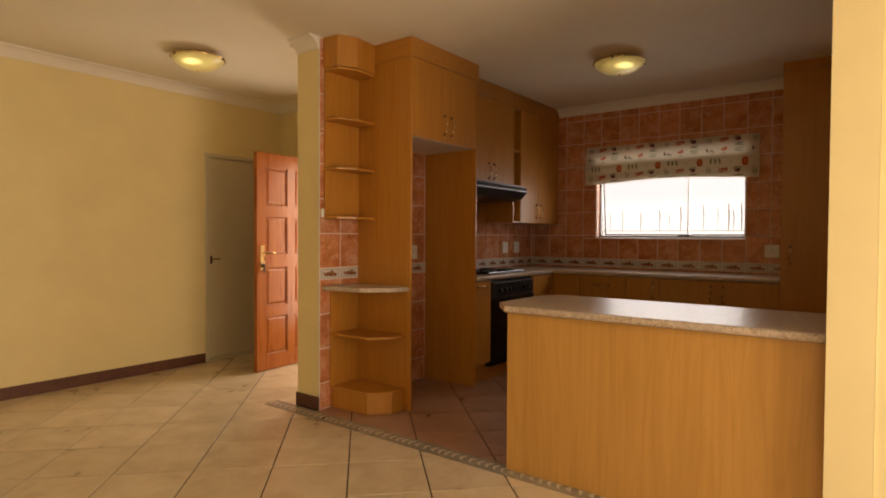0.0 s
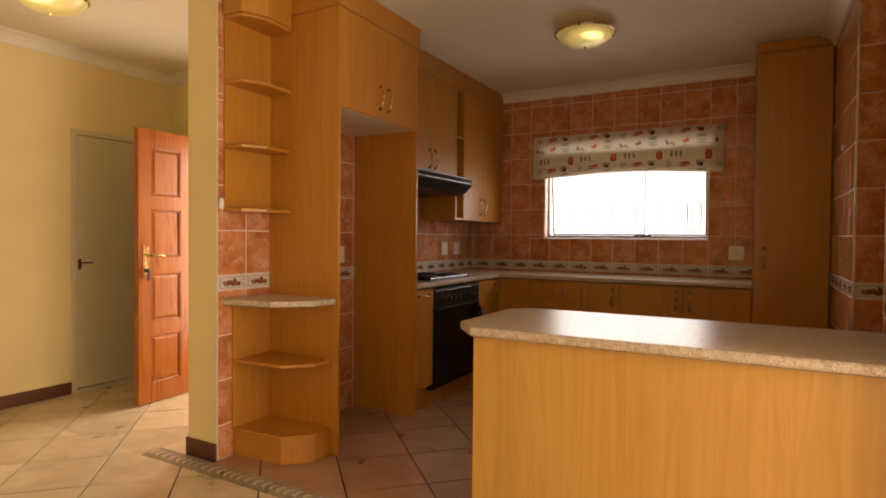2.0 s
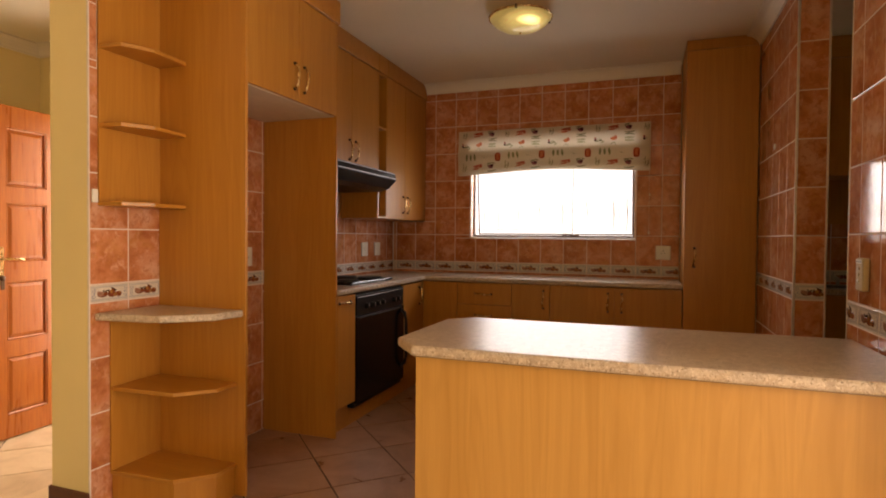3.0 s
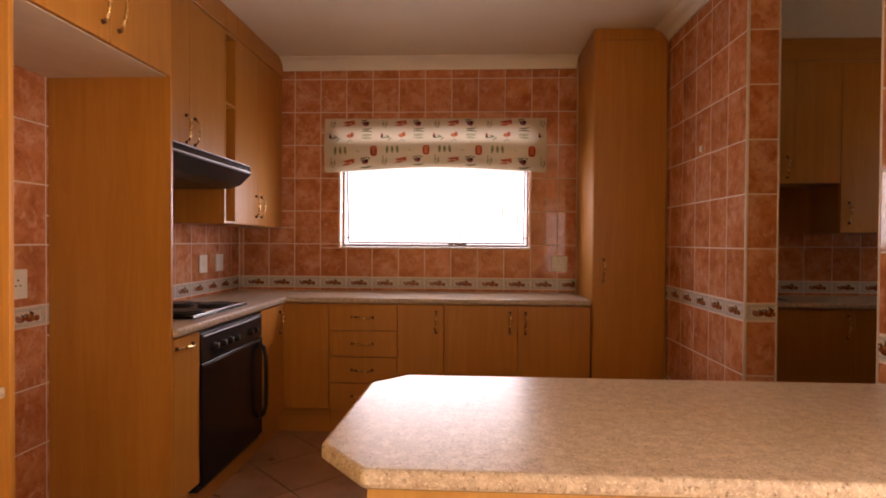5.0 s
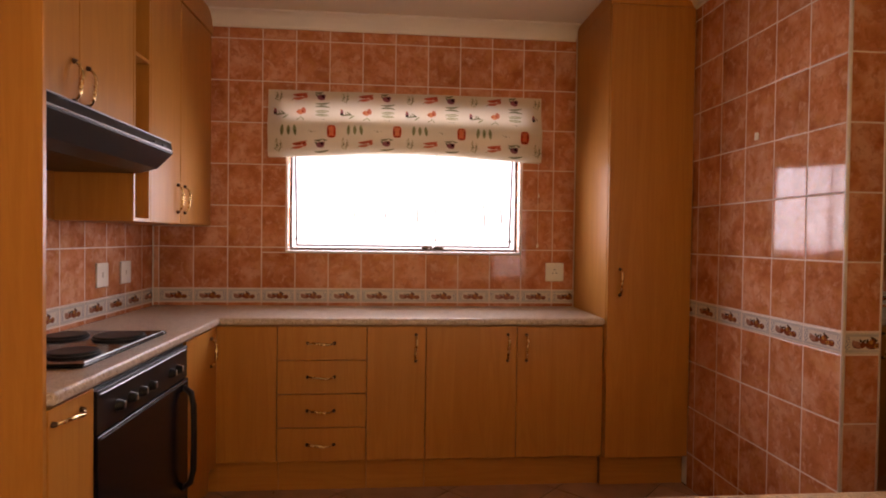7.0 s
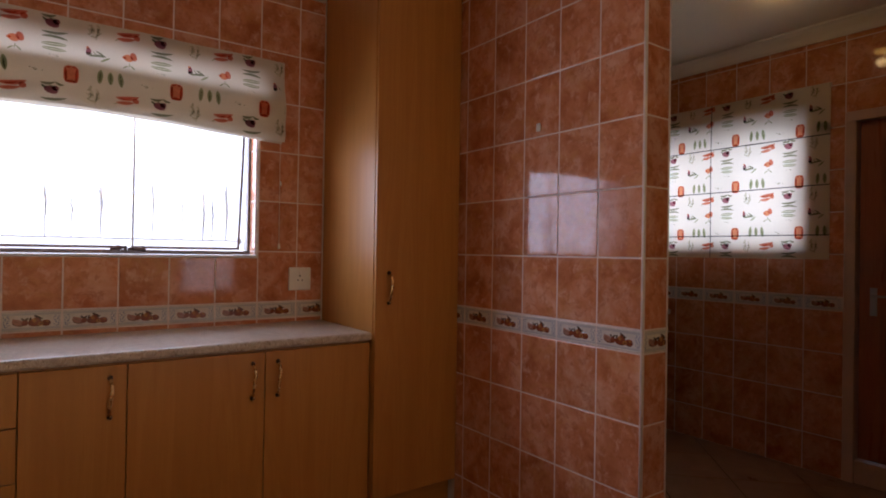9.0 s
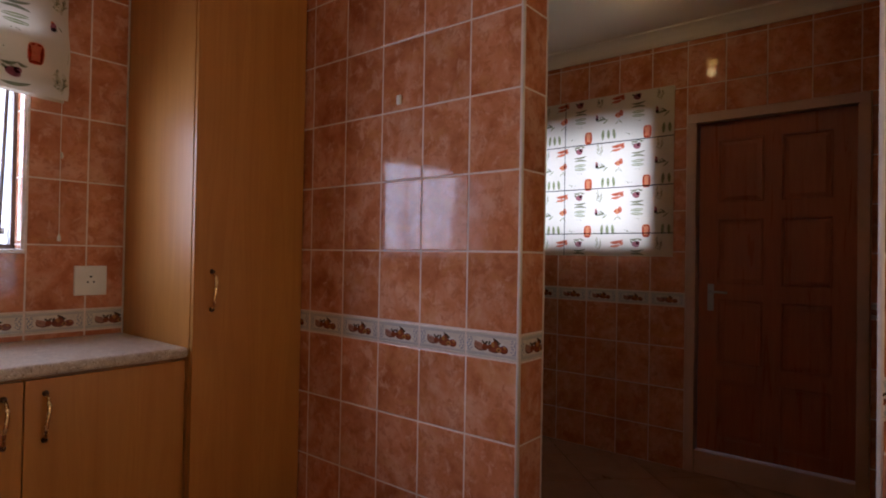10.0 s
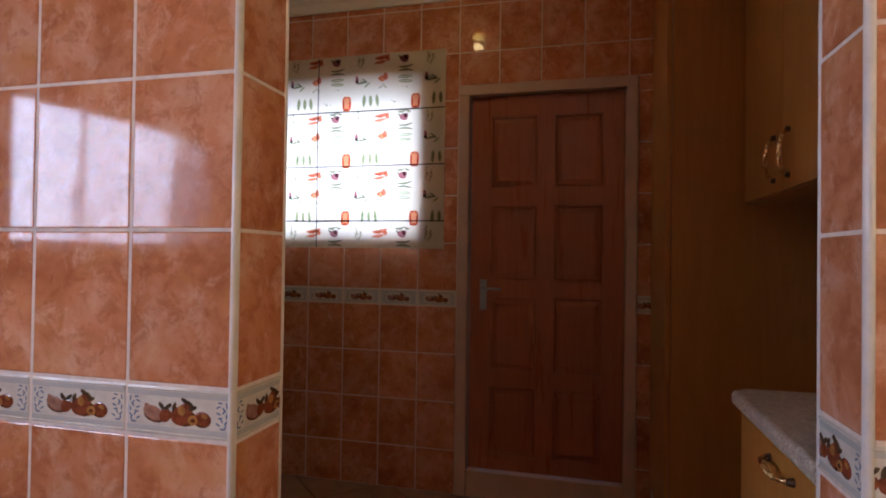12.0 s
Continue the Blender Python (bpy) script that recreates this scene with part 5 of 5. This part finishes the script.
def band_motif():
    """The raised picture on a border tile: pears and leaves, scrolls at the ends, moulded rims."""
    bm = bmesh.new()

    def blob(cx, cz, rx, rz, h, idx, turn=0.0, n=12):
        own = bmesh.new()
        base = [own.verts.new((x, y, 0.0066)) for x, y in ellipse(cx, cz, rx, rz, turn, n)]
        top = [own.verts.new((x, y, 0.0066 + h)) for x, y in ellipse(cx, cz, rx * 0.7, rz * 0.7, turn, n)]
        own.faces.new(top)
        for k in range(n):
            own.faces.new((base[k], base[(k + 1) % n], top[(k + 1) % n], top[k]))
        join(bm, own, idx)

    # brown shading under the fruit, then pears, half fruit, leaves
    for cx, cz, rx, rz, h, idx, turn in (
            (-0.040, -0.006, 0.026, 0.0135, 0.0005, 1, -0.15), (0.014, -0.007, 0.026, 0.015, 0.0005, 1, 0.1), (0.042, -0.008, 0.019, 0.0125, 0.0006, 1, -0.1),
            (-0.042, -0.003, 0.022, 0.0115, 0.0010, 2, -0.3), (-0.022, -0.005, 0.013, 0.0105, 0.0012, 0, 0.5), (-0.053, 0.005, 0.008, 0.005, 0.0012, 2, -0.9),
            (0.006, -0.004, 0.020, 0.0145, 0.0013, 0, 0.15), (0.016, 0.007, 0.012, 0.011, 0.0015, 0, 0.6), (0.008, 0.004, 0.009, 0.0085, 0.0018, 6, 0.5),
            (0.044, -0.006, 0.016, 0.0115, 0.0012, 0, -0.2), (0.027, -0.009, 0.0105, 0.0075, 0.0017, 6, 0.1), (0.028, -0.009, 0.006, 0.004, 0.0020, 1, 0.1), (0.047, -0.002, 0.007, 0.004, 0.0016, 6, -0.3)):
        blob(cx * 1.08, cz * 1.1 - 0.001, rx * 1.1, rz * 1.18, h, idx, turn)
    for cx, cz, t in ((-0.018, 0.008, 0.6), (0.014, 0.019, -0.5), (-0.030, 0.008, 2.3), (0.024, 0.014, -0.7), (-0.006, 0.008, 1.3), (0.028, 0.008, 0.4)):
        blob(cx, cz, 0.0095, 0.004, 0.0021, 3, t, 8)
    for side in (-1, 1):
        blob(side * 0.083, 0.0, 0.0135, 0.0225, 0.0003, 7)
        for n in range(13):
            blob(side * (0.083 + 0.008 * math.sin(n * 2.4)), -0.0205 + 0.0034 * n, 0.0066, 0.0021, 0.0006, 4, n * 1.3 * side, 6)
    for s in (-1, 1):
        join(bm, box(-TW / 2 + 0.004, TW / 2 - 0.004, s * 0.0285 - 0.0042, s * 0.0285 + 0.0042, 0.0066, 0.0074, 0.0004), 5)
        join(bm, box(-TW / 2 + 0.004, TW / 2 - 0.004, s * 0.0352 - 0.0024, s * 0.0352 + 0.0024, 0.0066, 0.0092, 0.0016), 8)
    return mesh_of("fruit_motif", bm, [FRUIT_RED, FRUIT_BROWN, FRUIT_PINK, FRUIT_DARK, BAND_BLUE, BAND_LINE, FRUIT_GOLD, BAND_PALE, BAND], False)


MOTIF = band_motif()
MOTIF_CUT = {}


def cut_motif(x0, x1):
    """The picture of a border tile that was cut to the stretch x0 to x1 of its width."""
    key = (round(x0, 3), round(x1, 3))
    if key not in MOTIF_CUT:
        bm = bmesh.new()
        bm.from_mesh(MOTIF)
        for x, way in ((x0 + 0.004, -1), (x1 - 0.004, 1)):
            bmesh.ops.bisect_plane(bm, geom=bm.verts[:] + bm.edges[:] + bm.faces[:], plane_co=(x, 0, 0), plane_no=(way, 0, 0), clear_outer=True)
        bmesh.ops.translate(bm, verts=bm.verts[:], vec=(-(x0 + x1) / 2, 0, 0))
        MOTIF_CUT[key] = mesh_of("fruit_motif", bm, list(MOTIF.materials), False)
    return MOTIF_CUT[key]


GAP = 0.0052


def subtract(r, h):
    """The pieces of rectangle r (u0, u1, z0, z1) that lie outside rectangle h."""
    if h[0] >= r[1] or h[1] <= r[0] or h[2] >= r[3] or h[3] <= r[2]:
        return [r]
    out = []
    if h[2] > r[2]:
        out.append((r[0], r[1], r[2], h[2]))
    if h[3] < r[3]:
        out.append((r[0], r[1], h[3], r[3]))
    a, b = max(r[2], h[2]), min(r[3], h[3])
    if h[0] > r[0]:
        out.append((r[0], h[0], a, b))
    if h[1] < r[1]:
        out.append((h[1], r[1], a, b))
    return out


ZS = [BAND0 - 4 * TH, BAND0 - 3 * TH, BAND0 - 2 * TH, BAND0 - TH, BAND0, BAND1] + [BAND1 + k * TH for k in range(1, 8)]
rng = random.Random(5)


def tiled(wall, axis, at, sign, u0, u1, z0, z1, joint, holes=(), tw=TW, lift=0.0):
    """Tiles on a wall's face: axis and place of the face, the way it looks, its stretch, one upright joint's place, openings."""
    u_dir = Vector((0, 1, 0)) if axis == "x" else Vector((1, 0, 0))
    n_dir = Vector((sign, 0, 0)) if axis == "x" else Vector((0, sign, 0))
    x_dir = Vector((0, 0, 1)).cross(n_dir)
    pieces = [(u0, u1, z0, z1)]
    for h in holes:
        pieces = [q for p in pieces for q in subtract(p, h)]
    bm = None
    for p in pieces:
        a, b = at - sign * BACKING, at - sign * 0.0016
        bm = box(min(a, b), max(a, b), p[0], p[1], p[2], p[3], 0, bm) if axis == "x" else box(p[0], p[1], min(a, b), max(a, b), p[2], p[3], 0, bm)
    part("grout", bm, GROUT, wall, "pale pinkish grout")
    k0 = math.floor((u0 - joint) / tw)
    us = [u for u in (joint + k * tw for k in range(k0, k0 + int((u1 - u0) / tw) + 4)) if u0 + 0.004 < u < u1 - 0.004]
    us = [u0, *us, u1]
    zs = [z0] + [z + lift for z in ZS if z0 + 0.004 < z + lift < z1 - 0.004] + [z1]
    for za, zb in zip(zs, zs[1:]):
        border = abs(za - lift - BAND0) < 0.002 and abs(zb - lift - BAND1) < 0.002
        for ua, ub in zip(us, us[1:]):
            cells = [(ua, ub, za, zb)]
            for h in holes:
                cells = [q for c in cells for q in subtract(c, h)]
            for c in cells:
                w, h = c[1] - c[0] - GAP, c[3] - c[2] - GAP
                if w < 0.006 or h < 0.006:
                    continue
                o = new("border_tile" if border else "tile", tile_mesh(w, h, BAND if border else TILE, "border_tile" if border else "tile"))
                mid = u_dir * ((c[0] + c[1]) / 2) + Vector((0, 0, (c[2] + c[3]) / 2)) + n_dir * sign * (at - sign * 0.0075 + sign * rng.uniform(-0.0002, 0.0003))
                m = Matrix((x_dir, (0, 0, 1), n_dir)).transposed().to_4x4()
                o.matrix_basis = Matrix.Translation(mid) @ m @ pose(0, 0, 0, rng.uniform(-0.12, 0.12), rng.uniform(-0.12, 0.12), 0)
                hang(o, wall)
                if border and w > 0.03:
                    k = math.floor(((c[0] + c[1]) / 2 - joint) / tw)
                    middle = joint + (k + 0.5) * tw
                    flip = 1 if x_dir.dot(u_dir) > 0 else -1
                    e0, e1 = sorted(((c[0] - middle) * flip, (c[1] - middle) * flip))
                    f = new("fruit_motif", MOTIF if w > TW - 0.01 else cut_motif(e0, e1))
                    f.parent = o


def corner_trim(x, y, z0=0.001, z1=CEIL - 0.002):
    solid("trim", lathe([(0.0, z0), (0.007, z0), (0.007, z1), (0.0, z1)], (x, y, 0), sides=12), TRIM_WHITE, "white rounded tile trim on a wall corner", "trim", kind="structure", smooth=True)


tiled(wall_north, "y", KY1, -1, KX0, KX1, TOP - 0.03, CEIL - 0.01, -0.70, [WIN, (KX0, UX - 0.03, WB, CEIL), (-0.56, KX1, 0, CEIL)])
for at, way in tiled_reveals:
    tiled(wall_north, "x", at, way, KY1 + 0.008, 5.842, WIN[2] + 0.014, WIN[3] - 0.002, 5.0)
tiled(wall_partition, "x", KX1, -1, OPEN1 + 0.004, 5.19, 0.0, CEIL - 0.01, OPEN1)
tiled(wall_partition, "y", OPEN1, -1, KX1 + 0.004, PX1 - 0.004, 0.0, CEIL - 0.01, KX1)
tiled(wall_partition_south, "x", KX1, -1, 2.378, OPEN0 - 0.004, 0.0, CEIL - 0.01, OPEN0 + 0.075, [(2.43, 3.165, 0, ISLAND - 0.02)])
tiled(wall_partition_south, "y", OPEN0, 1, KX1 + 0.004, PX1 - 0.004, 0.0, CEIL - 0.01, KX1)
tiled(wall_west_kitchen, "x", KX0, 1, 2.534, 4.2, 0.0, CEIL - 0.01, 2.534, [(3.77, 5, 0, TOP - 0.03), (3.77, 5, WB, CEIL), (2.575, 3.77, 2.01, CEIL)])
tiled(wall_west_kitchen, "x", KX0, 1, 4.2, KY1 - 0.008, TOP - 0.03, WB + 0.01, 4.995)
tiled(wall_east, "x", SX1, -1, 3.27, KY1 - 0.008, 0.0, CEIL - 0.01, 4.248, [SDOOR, SWIN], 0.215, 0.035)
tiled(wall_north, "y", KY1, -1, PX1 + 0.01, SX1 - 0.01, TOP - 0.03, 1.45, 0.10)
for c in ((KX1 + 0.005, OPEN1 + 0.005), (PX1 - 0.005, OPEN1 + 0.005), (KX1 + 0.005, OPEN0 - 0.005), (PX1 - 0.005, OPEN0 - 0.005)):
    corner_trim(*c)
solid("trim", box(KX0 - 0.010, KX0 + 0.001, 2.529, 2.5335, 0.09, CEIL - 0.09, 0.001), TRIM_WHITE, "thin pale tile edge", "trim", kind="structure")

# ---- floor tiles, laid on the diagonal ----
PITCH, FG = 0.413, 0.008
ORIGIN = Vector((-2.279, 1.992))


def clip(poly, x0, x1, y0, y1):
    for axis, lim, keep in ((0, x0, 1), (0, x1, -1), (1, y0, 1), (1, y1, -1)):
        out = []
        for i, p in enumerate(poly):
            q = poly[(i + 1) % len(poly)]
            ip, iq = (p[axis] - lim) * keep >= 0, (q[axis] - lim) * keep >= 0
            if ip:
                out.append(p)
            if ip != iq:
                f = (lim - p[axis]) / (q[axis] - p[axis])
                out.append((p[0] + f * (q[0] - p[0]), p[1] + f * (q[1] - p[1])))
        poly = out
        if len(poly) < 3:
            return []
    return poly


def floor_piece(points, name):
    """A floor tile of any outline with a softly broken edge, its top at z 0."""
    cx, cy = sum(p[0] for p in points) / len(points), sum(p[1] for p in points) / len(points)
    pts = [Vector((p[0] - cx, p[1] - cy, 0)) for p in points]
    bm = bmesh.new()
    rings = []
    for k, z in ((1.0, -0.007), (1.0, -0.0008), (0.996, 0.0)):
        rings.append([bm.verts.new((p.x * k, p.y * k, z)) for p in pts])
    for r0, r1 in zip(rings, rings[1:]):
        for i in range(len(pts)):
            j = (i + 1) % len(pts)
            bm.faces.new((r0[i], r0[j], r1[j], r1[i]))
    bm.faces.new(rings[-1])
    return bm, (cx, cy)


whole = {}


def lay(regions, mat):
    d1, d2 = Vector((1, 1)).normalized() * PITCH, Vector((-1, 1)).normalized() * PITCH
    for i in range(-22, 23):
        for j in range(-22, 23):
            c = ORIGIN + d1 * (i + 0.5) + d2 * (j + 0.5)
            s = (PITCH - FG) / PITCH / 2
            full = [tuple(c + d1 * a * s + d2 * b * s) for a, b in ((-1, -1), (1, -1), (1, 1), (-1, 1))]
            for r in regions:
                q = clip(full, *r)
                if len(q) < 3:
                    continue
                area = abs(sum(q[k][0] * q[(k + 1) % len(q)][1] - q[(k + 1) % len(q)][0] * q[k][1] for k in range(len(q)))) / 2
                if area < 0.0008:
                    continue
                bm, (cx, cy) = floor_piece(q, "floor_tile")
                if area > 0.99999 * (PITCH - FG) ** 2:
                    if mat.name not in whole:
                        whole[mat.name] = mesh_of("floor_tile", bm, mat)
                    else:
                        bm.free()
                    me = whole[mat.name]
                else:
                    me = mesh_of("floor_tile", bm, mat)
                o = new("floor_tile", me)
                o.matrix_basis = Matrix.Translation((cx, cy, rng.uniform(-0.0004, 0.0004))) @ pose(0, 0, 0, rng.uniform(-0.05, 0.05), rng.uniform(-0.05, 0.05), 0)
                hang(o, floor)


S0, S1 = 2.38, 2.505
lay([(-5.24, 2.0, -1.2, S0 - 0.003), (-5.24, -3.60, S0 - 0.003, 3.77), (-3.60, -3.395, S1 + 0.003, 3.77)], FLOOR)
lay([(KX0, KX1, S1 + 0.003, KY1), (KX1, PX1, OPEN0, OPEN1), (PX1, SX1, 2.54, KY1)], KFLOOR)
lb = bmesh.new()
for k in range(6):
    cx = -0.14 + 0.056 * k
    for dy, turn, r in ((0.018, 0.7, 0.024), (-0.016, -0.8, 0.022), (0.002, 0.1 + k, 0.013)):
        pts = ellipse(cx + 0.006 * math.sin(k * 5.1), dy, r, r * 0.34, turn + 0.3 * math.sin(k * 3.7), 8)
        lb.faces.new([lb.verts.new((px, py, 0.0006)) for px, py in pts])
LEAVES = mesh_of("leaf_motif", lb, floor_tile_mat("pale_leaf_relief", (0.45, 0.39, 0.30), (0.58, 0.51, 0.41), (0.66, 0.6, 0.5)))
# mosaic border strip along the kitchen's edge
x = -3.60
while x < KX1 - 0.01:
    w = min(0.33, KX1 - x)
    o = new("border_piece", mesh_of("border_piece", floor_piece([(x + 0.001, S0), (x + w - 0.001, S0), (x + w - 0.001, S1), (x + 0.001, S1)], "border_piece")[0], BORDER))
    o.matrix_basis = Matrix.Translation((x + w / 2, (S0 + S1) / 2, 0.0008))
    hang(o, floor)
    leaf = new("leaf_motif", LEAVES)
    leaf.parent = o
    x += w
